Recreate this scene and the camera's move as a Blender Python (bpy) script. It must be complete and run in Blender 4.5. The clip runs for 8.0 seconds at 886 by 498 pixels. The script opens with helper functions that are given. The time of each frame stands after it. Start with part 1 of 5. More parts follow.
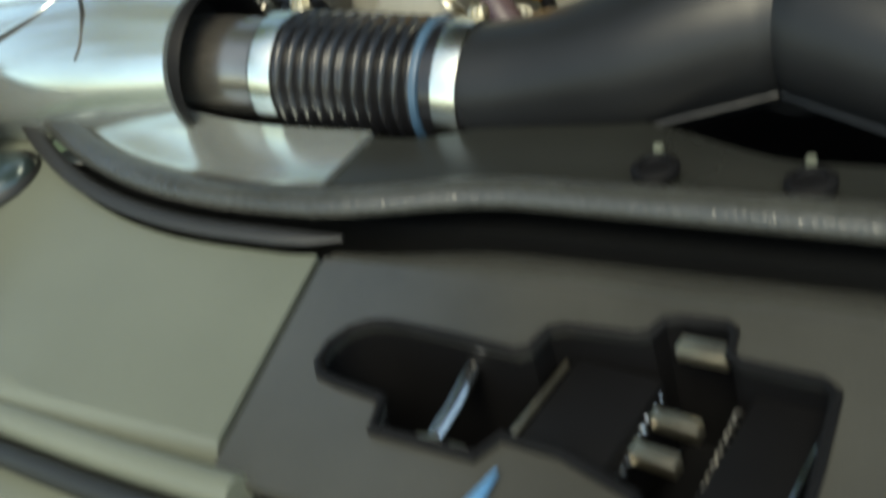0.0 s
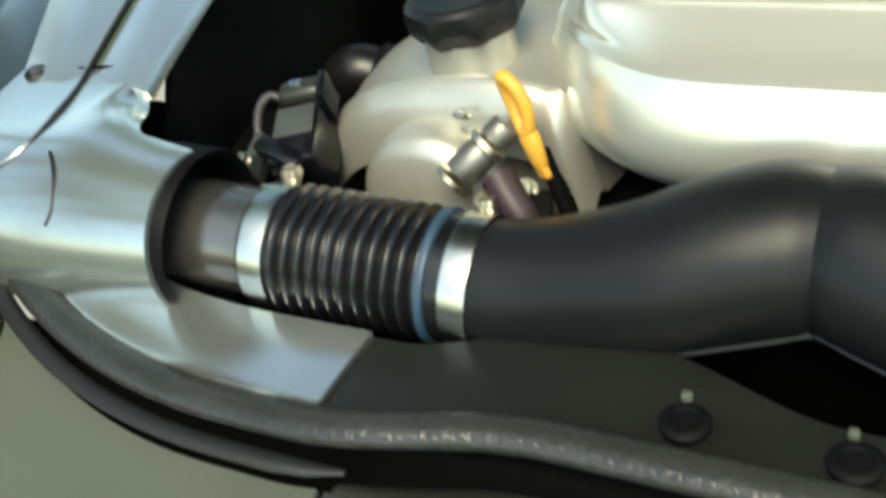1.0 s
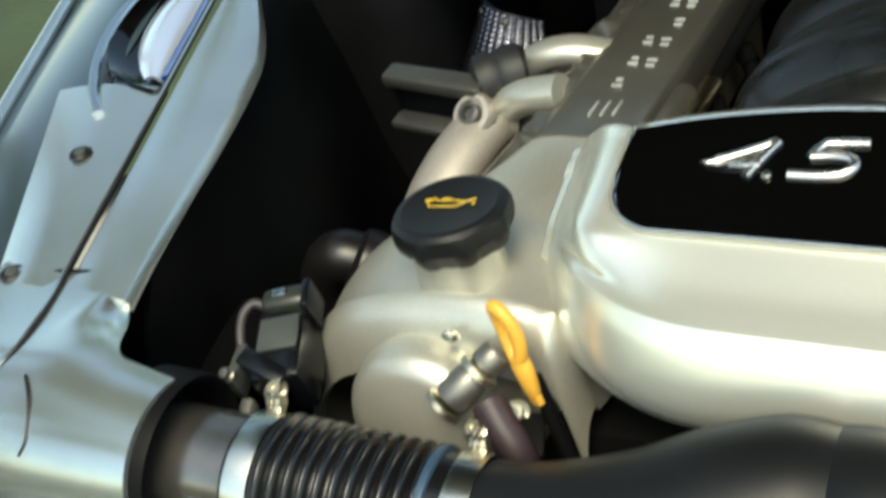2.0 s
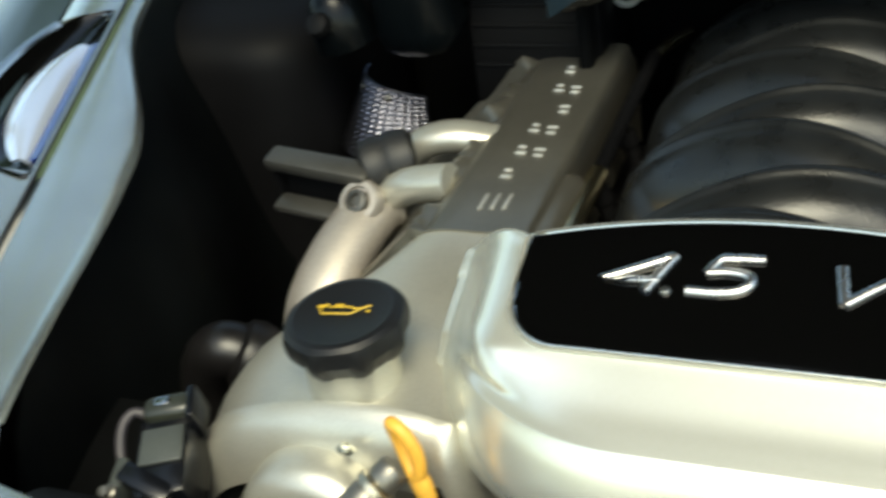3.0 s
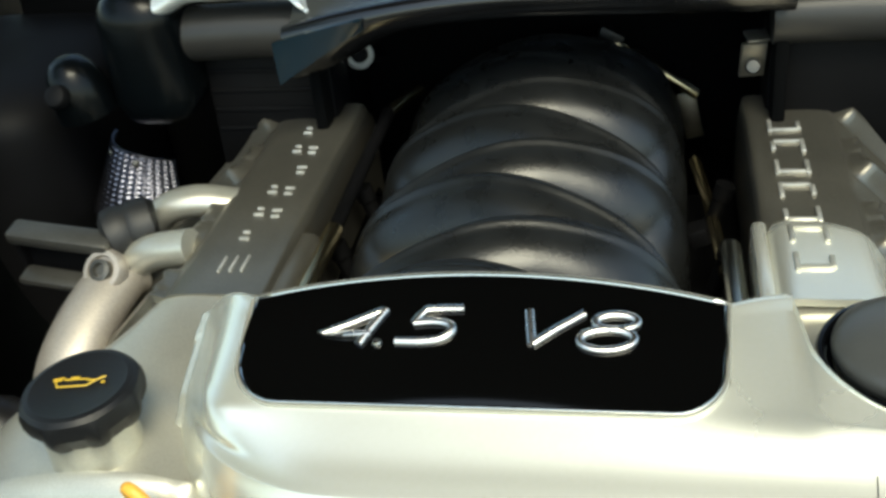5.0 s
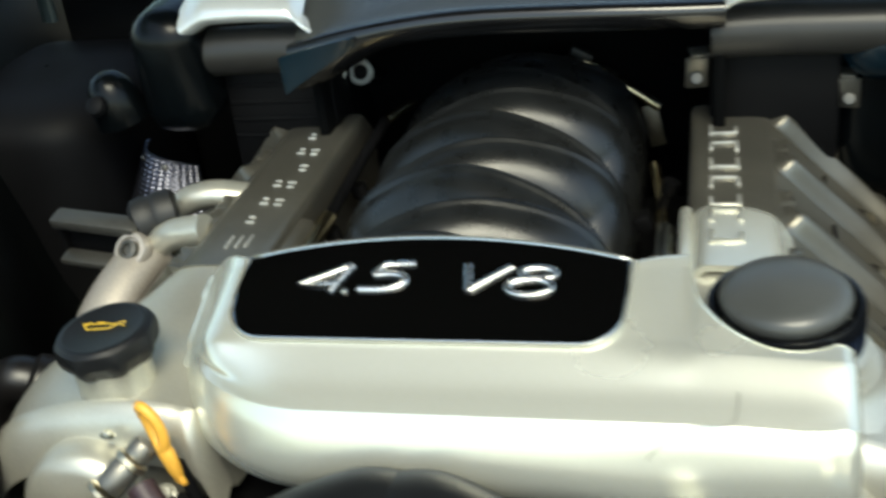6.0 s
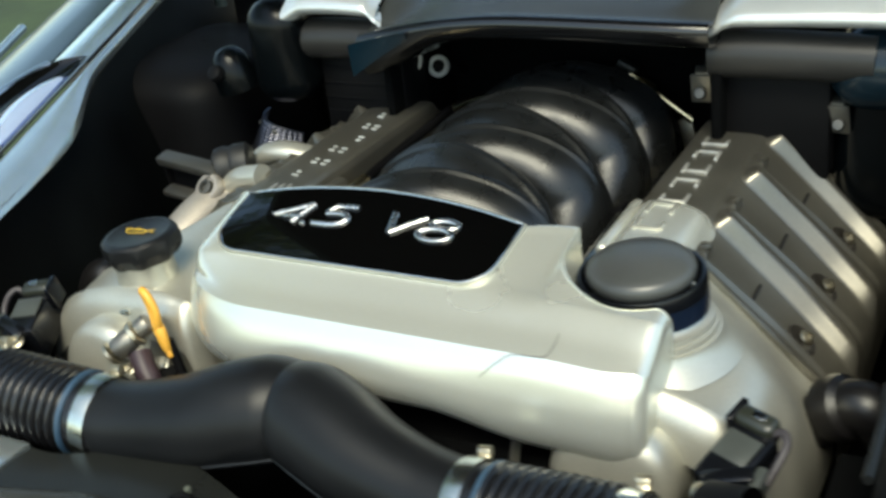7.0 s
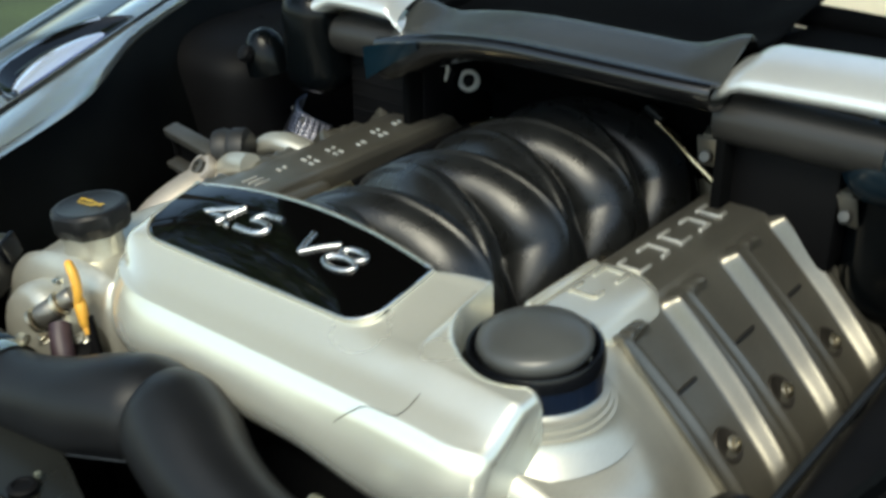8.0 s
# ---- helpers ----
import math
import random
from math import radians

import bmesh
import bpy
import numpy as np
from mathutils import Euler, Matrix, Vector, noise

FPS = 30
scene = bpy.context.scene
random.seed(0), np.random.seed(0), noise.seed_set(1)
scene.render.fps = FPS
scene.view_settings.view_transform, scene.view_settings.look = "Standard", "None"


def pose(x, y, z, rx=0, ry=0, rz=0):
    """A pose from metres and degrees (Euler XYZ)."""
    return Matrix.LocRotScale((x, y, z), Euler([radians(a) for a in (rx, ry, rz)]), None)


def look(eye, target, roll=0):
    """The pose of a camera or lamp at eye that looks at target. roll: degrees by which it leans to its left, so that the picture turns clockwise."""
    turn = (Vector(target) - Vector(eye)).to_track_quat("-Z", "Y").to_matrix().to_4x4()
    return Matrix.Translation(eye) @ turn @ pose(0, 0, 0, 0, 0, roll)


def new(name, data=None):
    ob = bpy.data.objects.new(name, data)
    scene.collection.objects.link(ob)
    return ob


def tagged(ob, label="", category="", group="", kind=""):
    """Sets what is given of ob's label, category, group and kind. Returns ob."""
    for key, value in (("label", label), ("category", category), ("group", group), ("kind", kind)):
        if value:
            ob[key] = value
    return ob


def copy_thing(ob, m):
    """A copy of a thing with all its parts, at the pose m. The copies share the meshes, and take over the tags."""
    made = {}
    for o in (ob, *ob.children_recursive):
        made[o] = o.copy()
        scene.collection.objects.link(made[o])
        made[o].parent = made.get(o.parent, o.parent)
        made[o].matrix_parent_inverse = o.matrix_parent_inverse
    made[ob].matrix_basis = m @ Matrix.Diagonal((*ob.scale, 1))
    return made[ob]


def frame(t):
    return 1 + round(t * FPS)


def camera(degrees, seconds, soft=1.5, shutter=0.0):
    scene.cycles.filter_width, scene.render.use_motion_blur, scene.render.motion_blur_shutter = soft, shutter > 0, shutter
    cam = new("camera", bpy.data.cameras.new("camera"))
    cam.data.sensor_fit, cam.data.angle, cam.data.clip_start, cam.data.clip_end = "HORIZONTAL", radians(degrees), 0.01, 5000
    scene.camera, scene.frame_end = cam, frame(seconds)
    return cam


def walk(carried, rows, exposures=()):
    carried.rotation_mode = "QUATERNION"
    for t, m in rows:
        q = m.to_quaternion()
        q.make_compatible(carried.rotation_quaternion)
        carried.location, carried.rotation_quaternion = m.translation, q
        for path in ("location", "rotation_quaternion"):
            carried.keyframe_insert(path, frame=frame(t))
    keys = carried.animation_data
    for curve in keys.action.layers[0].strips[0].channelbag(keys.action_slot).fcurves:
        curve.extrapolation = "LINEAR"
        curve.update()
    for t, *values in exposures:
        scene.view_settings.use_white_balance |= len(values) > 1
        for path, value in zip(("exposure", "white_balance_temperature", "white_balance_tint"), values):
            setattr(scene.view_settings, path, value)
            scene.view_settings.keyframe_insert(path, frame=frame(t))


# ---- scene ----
cam = camera(42.9, 8.0, soft=3.0, shutter=0.6)
PATH = [
    (0, (0.168, -0.717, 1.118), (-0.886, 0.574, 0.012), -17.5),
    (0.3, (0.138, -0.687, 1.185), (-0.838, 0.603, 0.008), -15.8),
    (0.5, (0.136, -0.659, 1.18), (-0.868, 0.631, 0.027), -16.5),
    (1, (0.1, -0.633, 1.205), (-0.853, 0.692, 0.049), -14.2),
    (1.5, (0.077, -0.607, 1.237), (-0.875, 0.762, 0.132), -13.4),
    (1.7, (0.075, -0.594, 1.251), (-0.867, 0.803, 0.172), -13.2),
    (2.8, (0.052, -0.548, 1.297), (-0.737, 0.972, 0.264), -9.9),
    (3, (0.045, -0.546, 1.301), (-0.666, 1.007, 0.26), -8.8),
    (3.5, (0.047, -0.528, 1.304), (-0.518, 1.079, 0.257), -7.9),
    (4, (0.053, -0.519, 1.31), (-0.373, 1.121, 0.248), -7.5),
    (4.5, (0.082, -0.534, 1.321), (-0.277, 1.138, 0.284), -6.2),
    (4.7, (0.092, -0.544, 1.326), (-0.261, 1.129, 0.288), -6.0),
    (5.8, (0.164, -0.674, 1.351), (-0.3, 1.022, 0.398), -7.3),
    (6, (0.197, -0.706, 1.353), (-0.26, 0.995, 0.404), -7.1),
    (6.5, (0.356, -0.763, 1.353), (-0.281, 0.907, 0.455), -5.9),
    (7, (0.525, -0.793, 1.359), (-0.386, 0.762, 0.491), -6.7),
    (7.5, (0.617, -0.723, 1.363), (-0.387, 0.773, 0.496), -3.6),
    (7.8, (0.644, -0.667, 1.362), (-0.443, 0.758, 0.474), -1.4),
    (8, (0.665, -0.623, 1.363), (-0.477, 0.767, 0.49), -0.5),
]
walk(cam, [(t, look(eye, target, roll)) for t, eye, target, roll in PATH], [(0, 1.5, 7700, -4), (1.5, 1.25, 7700, -4), (4.5, 1.2, 7500, -4), (6.2, 1.2, 7200, -4), (8, 1.1, 7200, -2)])
# ---- world, sun, exposure ----
world = bpy.data.worlds.new("world")
scene.world = world
world.use_nodes = True
wn = world.node_tree
sky = wn.nodes.new("ShaderNodeTexSky")
sky.sky_type, sky.sun_disc = "NISHITA", False
sky.air_density, sky.dust_density, sky.ozone_density = 1.0, 1.6, 1.6
sky.sun_elevation, sky.sun_rotation = radians(55), radians(158)
wn.links.new(sky.outputs[0], wn.nodes["Background"].inputs[0])
wn.nodes["Background"].inputs[1].default_value = 0.15
sun = new("sun", bpy.data.lights.new("sun", "SUN"))
sun.data.energy, sun.data.angle, sun.data.color = 1.6, radians(30), (1.0, 0.95, 0.87)
sun.matrix_world = look((1.30, -3.22, 5.86), (0, 0, 0.9))

# ---- materials ----
def shade(name, color, rough=0.5, metal=0.0, grain=0.0, grain_size=400.0, stain=0.12, stain_size=9.0,
          coat=0.0, rough_var=0.12, spec=0.5, tint=None):
    """A surface with fine relief, large soft stains and uneven gloss."""
    m = bpy.data.materials.new(name)
    m.use_nodes = True
    n, l = m.node_tree.nodes, m.node_tree.links
    b = n["Principled BSDF"]
    co = n.new("ShaderNodeTexCoord")
    big = n.new("ShaderNodeTexNoise")
    big.inputs["Scale"].default_value, big.inputs["Detail"].default_value = stain_size, 6.0
    small = n.new("ShaderNodeTexNoise")
    small.inputs["Scale"].default_value, small.inputs["Detail"].default_value = grain_size, 3.0
    for t in (big, small):
        l.new(co.outputs["Object"], t.inputs["Vector"])
    ramp = n.new("ShaderNodeMapRange")
    ramp.inputs["From Min"].default_value, ramp.inputs["From Max"].default_value = 0.3, 0.7
    l.new(big.outputs["Fac"], ramp.inputs["Value"])
    mix = n.new("ShaderNodeMix")
    mix.data_type = "RGBA"
    low = tint or [c * (1 - stain) for c in color]
    mix.inputs[6].default_value = (*low, 1)
    mix.inputs[7].default_value = (*[min(1, c * (1 + stain * 0.6)) for c in color], 1)
    l.new(ramp.outputs[0], mix.inputs[0])
    fleck = n.new("ShaderNodeMix")
    fleck.data_type, fleck.blend_type = "RGBA", "OVERLAY"
    fleck.inputs[0].default_value = 0.25 if grain > 0.02 else 0.1
    l.new(mix.outputs[2], fleck.inputs[6])
    l.new(small.outputs["Fac"], fleck.inputs[7])
    l.new(fleck.outputs[2], b.inputs["Base Color"])
    rr = n.new("ShaderNodeMapRange")
    rr.inputs["To Min"].default_value = max(0.02, rough - rough_var * rough)
    rr.inputs["To Max"].default_value = min(1.0, rough + rough_var * rough)
    l.new(big.outputs["Fac"], rr.inputs["Value"])
    l.new(rr.outputs[0], b.inputs["Roughness"])
    b.inputs["Metallic"].default_value = metal
    b.inputs["Coat Weight"].default_value = coat
    b.inputs["Coat Roughness"].default_value = 0.12
    b.inputs["Specular IOR Level"].default_value = spec
    if grain:
        bump = n.new("ShaderNodeBump")
        bump.inputs["Strength"].default_value, bump.inputs["Distance"].default_value = grain, 0.001
        l.new(small.outputs["Fac"], bump.inputs["Height"])
        l.new(bump.outputs[0], b.inputs["Normal"])
    return m


SILVER = shade("silver_painted_plastic", (0.755, 0.755, 0.668), 0.27, 0.70, 0.0, 350, 0.012, 6, rough_var=0.04)
CAST = shade("cast_aluminium", (0.54, 0.527, 0.455), 0.36, 0.68, 0.08, 900, 0.14, 14)
ALLOY = shade("brown_grey_alloy_paint", (0.180, 0.170, 0.142), 0.29, 0.72, 0.06, 700, 0.16, 14)
ARM = shade("bare_cast_arm", (0.42, 0.38, 0.335), 0.48, 0.6, 0.2, 500, 0.15, 18)
MANIFOLD = shade("black_moulded_plastic", (0.0095, 0.0102, 0.0104), 0.29, 0, 0.22, 600, 0.25, 45, rough_var=0.3, spec=0.5)
DUCT = shade("black_duct_plastic", (0.008, 0.0085, 0.0095), 0.38, 0, 0.12, 1100, 0.3, 12, spec=0.26)
RUBBER = shade("black_rubber", (0.008, 0.008, 0.008), 0.55, 0, 0.15, 600, 0.3, 25)
HOSE = shade("ribbed_black_rubber", (0.007, 0.007, 0.008), 0.24, 0, 0.06, 600, 0.3, 25)
BLACK = shade("matt_black_plastic", (0.004, 0.004, 0.0045), 0.55, 0, 0.12, 700, 0.3, 10, spec=0.10)
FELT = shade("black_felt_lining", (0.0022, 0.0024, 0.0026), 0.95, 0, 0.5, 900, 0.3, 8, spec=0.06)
GLOSS = shade("piano_black", (0.0015, 0.0015, 0.0015), 0.05, 0, 0, 400, 0.1, 8, spec=0.5)
SATIN = shade("satin_black_plastic", (0.004, 0.0045, 0.006), 0.22, 0, 0.04, 900, 0.25, 8, spec=0.4)
CHROME = shade("chrome", (0.62, 0.62, 0.61), 0.16, 1, 0, 300, 0.05, 20)
STEEL = shade("stainless_band", (0.66, 0.66, 0.58), 0.24, 1, 0.05, 900, 0.1, 40)
ZINC = shade("zinc_plated_steel", (0.55, 0.50, 0.38), 0.36, 1, 0.15, 500, 0.2, 60)
BRASSY = shade("yellow_passivated_rail", (0.74, 0.62, 0.38), 0.24, 1.0, 0.03, 600, 0.12, 30)
# hose end ring: its blue is the sky's sheen painted as colour
BLUE = shade("ring_blue_sheen", (0.028, 0.060, 0.10), 0.45, 0, 0.05, 500, 0.2, 40)
YELLOW = shade("orange_yellow_plastic", (0.72, 0.37, 0.055), 0.42, 0, 0.04, 500, 0.12, 30)
PRINT = shade("yellow_print", (0.55, 0.36, 0.03), 0.5, 0, 0, 500, 0.15, 80)
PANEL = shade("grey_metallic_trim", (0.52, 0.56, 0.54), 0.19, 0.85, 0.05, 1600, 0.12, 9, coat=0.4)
FRONT = shade("olive_grey_plastic", (0.085, 0.092, 0.072), 0.40, 0.0, 0.10, 1400, 0.14, 7)
CAPGREY = shade("dark_grey_cap_plastic", (0.055, 0.057, 0.055), 0.30, 0, 0.12, 1200, 0.2, 20)
# the ledge's trim again, darkened by the hood reflection put into its colour
STRIP = shade("trim_with_dark_reflection", (0.018, 0.019, 0.017), 0.28, 0.3, 0.10, 1600, 0.25, 12)
DARKPANEL = shade("dark_grey_plastic_trim", (0.008, 0.0083, 0.008), 0.42, 0, 0.14, 1400, 0.2, 7, spec=0.35)
FENDER = shade("grey_green_metallic_paint", (0.028, 0.042, 0.042), 0.30, 0.35, 0.03, 1800, 0.08, 5, coat=0.8)
COWL = shade("light_grey_plastic", (0.80, 0.82, 0.80), 0.22, 0.5, 0.10, 1400, 0.12, 8)
WHITE = shade("white_nylon", (0.50, 0.50, 0.47), 0.4, 0, 0.04, 500, 0.1, 40)
FOIL = shade("embossed_foil", (0.22, 0.22, 0.26), 0.30, 1, 0.1, 300, 0.2, 50)
LAMP = shade("headlamp_reflector", (0.72, 0.78, 0.9), 0.16, 0.7, 0, 300, 0.1, 8)
# bezel colour holds the blue sky reflection along the lamp's edge
LENSBLUE = shade("bezel_blue_sheen", (0.01, 0.03, 0.16), 0.12, 0, 0, 300, 0.1, 8)
LABELGREY = shade("grey_label", (0.05, 0.055, 0.05), 0.4, 0, 0.03, 600, 0.2, 40)
RUST = shade("brown_wire_sleeve", (0.035, 0.02, 0.026), 0.5, 0, 0.1, 500, 0.2, 40)
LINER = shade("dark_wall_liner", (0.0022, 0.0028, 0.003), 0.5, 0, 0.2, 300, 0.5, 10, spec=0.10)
LETTER = shade("satin_chrome_letter", (0.66, 0.66, 0.65), 0.27, 1, 0.02, 600, 0.1, 40)
ELBOW = shade("brown_black_rubber", (0.006, 0.0055, 0.0058), 0.36, 0, 0.1, 500, 0.3, 25)
SLEEVE = shade("faded_wire_sleeve", (0.04, 0.034, 0.037), 0.5, 0, 0.1, 500, 0.2, 40)
OLIVE = shade("olive_connector_plastic", (0.022, 0.024, 0.018), 0.3, 0, 0.04, 600, 0.2, 40)
LEAF = shade("tree_leaf", (0.11, 0.19, 0.05), 0.5, 0, 0, 60, 0.35, 1.2)
BARK = shade("grey_brown_bark", (0.11, 0.09, 0.07), 0.85, 0, 0.5, 40, 0.3, 3)
SHELF = shade("grey_cowl_plastic", (0.055, 0.058, 0.056), 0.26, 0.2, 0.08, 1200, 0.2, 9)
SHELFDARK = shade("dark_grey_cowl_roll", (0.026, 0.025, 0.0235), 0.38, 0, 0.1, 1200, 0.2, 9, spec=0.4)
BADGE = shade("bright_raised_metal", (0.62, 0.61, 0.56), 0.32, 0.6, 0.1, 900, 0.2, 60)
PIPE = shade("dark_metal_pipe", (0.24, 0.225, 0.205), 0.24, 0.9, 0.03, 700, 0.3, 20)
# front panel plastic made darker, standing in for the hood mirrored in it
CENTRE = shade("olive_with_dark_reflection", (0.037, 0.037, 0.033), 0.21, 0, 0.10, 1400, 0.25, 9)
TUBE = shade("glossy_black_pipe", (0.006, 0.006, 0.0065), 0.17, 0, 0.03, 700, 0.3, 20, spec=0.7)
# the next two black plastics carry the sky's blue sheen as base colour
BLUESHEEN = shade("black_with_blue_sheen", (0.002, 0.010, 0.017), 0.18, 0, 0.04, 900, 0.3, 12, spec=0.5)
FAINTSHEEN = shade("black_with_faint_sheen", (0.0016, 0.0024, 0.003), 0.26, 0, 0.03, 700, 0.3, 9, spec=0.2)
DULL = shade("dull_bronze_metal", (0.21, 0.20, 0.175), 0.40, 0.8, 0.1, 700, 0.2, 60)
# valve cover alloy darkened to paint the shade inside the bolt wells
HOLLOW = shade("well_shade_alloy", (0.035, 0.031, 0.026), 0.5, 0.5, 0.15, 500, 0.3, 40)
STAY = shade("dull_grey_steel", (0.10, 0.097, 0.088), 0.42, 0.7, 0.1, 500, 0.15, 30)
LAWN = shade("dark_grass", (0.035, 0.055, 0.02), 0.9, 0, 0.8, 30, 0.4, 2)
PAVING = shade("pale_bounce_ground", (0.30, 0.285, 0.25), 0.9, 0, 0.5, 60, 0.25, 1.5)

# ---- mesh builders ----
def finish(bm, angle=35):
    bmesh.ops.remove_doubles(bm, verts=bm.verts, dist=1e-6)
    bmesh.ops.recalc_face_normals(bm, faces=bm.faces)
    return bm


def part(name, bm, material, parent=None, label="", angle=40, flip=False):
    """Links a bmesh, given in world places, as one mesh under a thing or a part."""
    me = bpy.data.meshes.new(name)
    finish(bm)
    if flip:
        bmesh.ops.reverse_faces(bm, faces=bm.faces)
    bm.to_mesh(me)
    bm.free()
    me.polygons.foreach_set("use_smooth", [True] * len(me.polygons))
    me.set_sharp_from_angle(angle=radians(angle))
    me.materials.append(material)
    ob = new(name, me)
    if parent:
        ob.parent = parent
        if not parent.parent:
            ob.matrix_parent_inverse = parent.matrix_basis.inverted()
    if label:
        ob["label"] = label
    return ob


def thing(name, label, category, at, group="", kind=""):
    e = new(name)
    e.empty_display_size = 0.02
    e.matrix_basis = Matrix.Translation(at)
    return tagged(e, label, category, group, kind)


def frames_along(pts, closed=False):
    pts = [Vector(p) for p in pts]
    n = len(pts)
    tang = []
    for i in range(n):
        a = pts[(i - 1) % n] if closed or i else pts[0]
        b = pts[(i + 1) % n] if closed or i < n - 1 else pts[-1]
        tang.append((b - a).normalized())
    up = Vector((0, 0, 1)) if abs(tang[0].z) < 0.9 else Vector((0, 1, 0))
    side = tang[0].cross(up).normalized()
    out = []
    for p, t in zip(pts, tang):
        side = (side - t * side.dot(t)).normalized()
        out.append((p, t, side, side.cross(t)))
    return out


def sweep(pts, radius, seg=14, closed=False, flat=1.0, caps=True):
    """A tube along pts; radius is a number or one for each point; flat squeezes it across."""
    bm = bmesh.new()
    fr = frames_along(pts, closed)
    rad = radius if isinstance(radius, (list, tuple)) else [radius] * len(fr)
    rings = []
    for (p, t, s, u), r in zip(fr, rad):
        rings.append([bm.verts.new(p + s * (math.cos(a) * r) + u * (math.sin(a) * r * flat))
                      for a in (2 * math.pi * k / seg for k in range(seg))])
    m = len(rings)
    for i in range(m if closed else m - 1):
        a, b = rings[i], rings[(i + 1) % m]
        for k in range(seg):
            bm.faces.new((a[k], a[(k + 1) % seg], b[(k + 1) % seg], b[k]))
    if caps and not closed:
        bm.faces.new(rings[0])
        bm.faces.new(rings[-1])
    return bm


def lathe(profile, seg=32, at=(0, 0, 0), axis=(0, 0, 1), lobes=None):
    """A body turned round axis from (radius, height) pairs; lobes(angle, i) scales the radius."""
    bm = bmesh.new()
    rings = []
    for i, (r, z) in enumerate(profile):
        if r < 1e-6:
            rings.append([bm.verts.new((0, 0, z))])
            continue
        rings.append([bm.verts.new((r * f * math.cos(a), r * f * math.sin(a), z))
                      for a in (2 * math.pi * k / seg for k in range(seg))
                      for f in (lobes(a, i) if lobes else 1.0,)])
    for a, b in zip(rings, rings[1:]):
        for k in range(seg):
            q = [a[k % len(a)], a[(k + 1) % len(a)], b[(k + 1) % len(b)], b[k % len(b)]]
            q = [v for j, v in enumerate(q) if v not in q[:j]]
            if len(q) > 2:
                bm.faces.new(q)
    turn = Vector((0, 0, 1)).rotation_difference(Vector(axis)).to_matrix().to_4x4()
    bm.transform(Matrix.Translation(at) @ turn)
    return bm


def box(at, size, bevel=0.002, turn=(0, 0, 0), taper=1.0, seg=2):
    bm = bmesh.new()
    bmesh.ops.create_cube(bm, size=1.0)
    for v in bm.verts:
        k = taper if v.co.z > 0 else 1.0
        v.co = Vector((v.co.x * size[0] * k, v.co.y * size[1] * k, v.co.z * size[2]))
    if bevel:
        bmesh.ops.bevel(bm, geom=bm.edges[:], offset=bevel, segments=seg, affect="EDGES", profile=0.5)
    bm.transform(pose(*at, *turn))
    return bm


def surf(fn, nu, nv, thick=0.0, wrap=False):
    """A sheet from fn(u, v) with u and v from 0 to 1, given thickness where asked."""
    bm = bmesh.new()
    g = [[bm.verts.new(fn(i / (nu - 1), j / (nv - 1))) for j in range(nv)] for i in range(nu)]
    for i in range(nu - 1):
        for j in range(nv - 1):
            bm.faces.new((g[i][j], g[i + 1][j], g[i + 1][j + 1], g[i][j + 1]))
    if thick:
        bmesh.ops.recalc_face_normals(bm, faces=bm.faces)
        bmesh.ops.solidify(bm, geom=bm.faces[:], thickness=thick)
    return bm


def smooth(a, b, x):
    t = min(1.0, max(0.0, (x - a) / (b - a)))
    return t * t * (3 - 2 * t)


def curve(points, n):
    """n places along a smooth line through points."""
    P = [Vector(p) for p in points]
    P = [P[0] * 2 - P[1]] + P + [P[-1] * 2 - P[-2]]
    out = []
    for k in range(n):
        s = k / (n - 1) * (len(P) - 3)
        i = min(int(s), len(P) - 4)
        t = s - i
        a, b, c, d = P[i:i + 4]
        out.append(0.5 * ((2 * b) + (c - a) * t + (2 * a - 5 * b + 4 * c - d) * t * t + (3 * b - a - 3 * c + d) * t ** 3))
    return out


def mirrored(bm, side):
    if side > 0:
        bm.transform(Matrix.Diagonal((-1, 1, 1, 1)))
    return bm


def hex_bolt(at, axis, size, label, material=None, socket=True, group="bolts", name="bolt"):
    """A flanged bolt with a socket or six-sided head, at its seat."""
    e = thing(name, label, "bolt", at, group)
    mat = material or ZINC
    part("washer", lathe([(0, 0), (size * 1.45, 0), (size * 1.5, size * 0.15), (size * 1.3, size * 0.3), (0, size * 0.3)], 20, at, axis), mat, e)
    top = Vector(at) + Vector(axis).normalized() * size * 0.28
    h = lathe([(0, 0), (size, 0), (size, size * 0.6), (size * 0.85, size * 0.75), (size * 0.5, size * 0.75),
               (size * 0.45, size * 0.35), (0, size * 0.3)], 6 if not socket else 16, top, axis)
    part("head", h, mat, e, angle=25)
    return e

# ---- the setting: ground, bay walls, bodywork ----
# ground's pale tone is made up to bounce light onto the engine
ground = part("ground", surf(lambda u, v: (400 * (u - 0.5), 400 * (v - 0.5), 0.0), 9, 9), PAVING)
tagged(ground, "ground under the parked car, pale to bounce light upwards", "ground", kind="structure")

lawn = part("lawn", surf(lambda u, v: (-2.0 - 60 * u, 80 * (v - 0.5), 0.06 + 0.03 * math.sin(u * 40) * math.sin(v * 60)), 40, 40), LAWN)
tagged(lawn, "dark green grass verge beside the car", "lawn", kind="structure")


def seam_x(y):
    return -0.513 - (y + 0.158) * 0.277


def seam_z(y):
    return 0.887 + (y + 0.158) * 0.18


def strip_w(y):
    """Width of the inner trim strip: it tapers away towards the bulkhead."""
    return 0.058 + 0.015 * smooth(-0.15, 0.07, y) - 0.061 * smooth(0.10, 0.31, y)


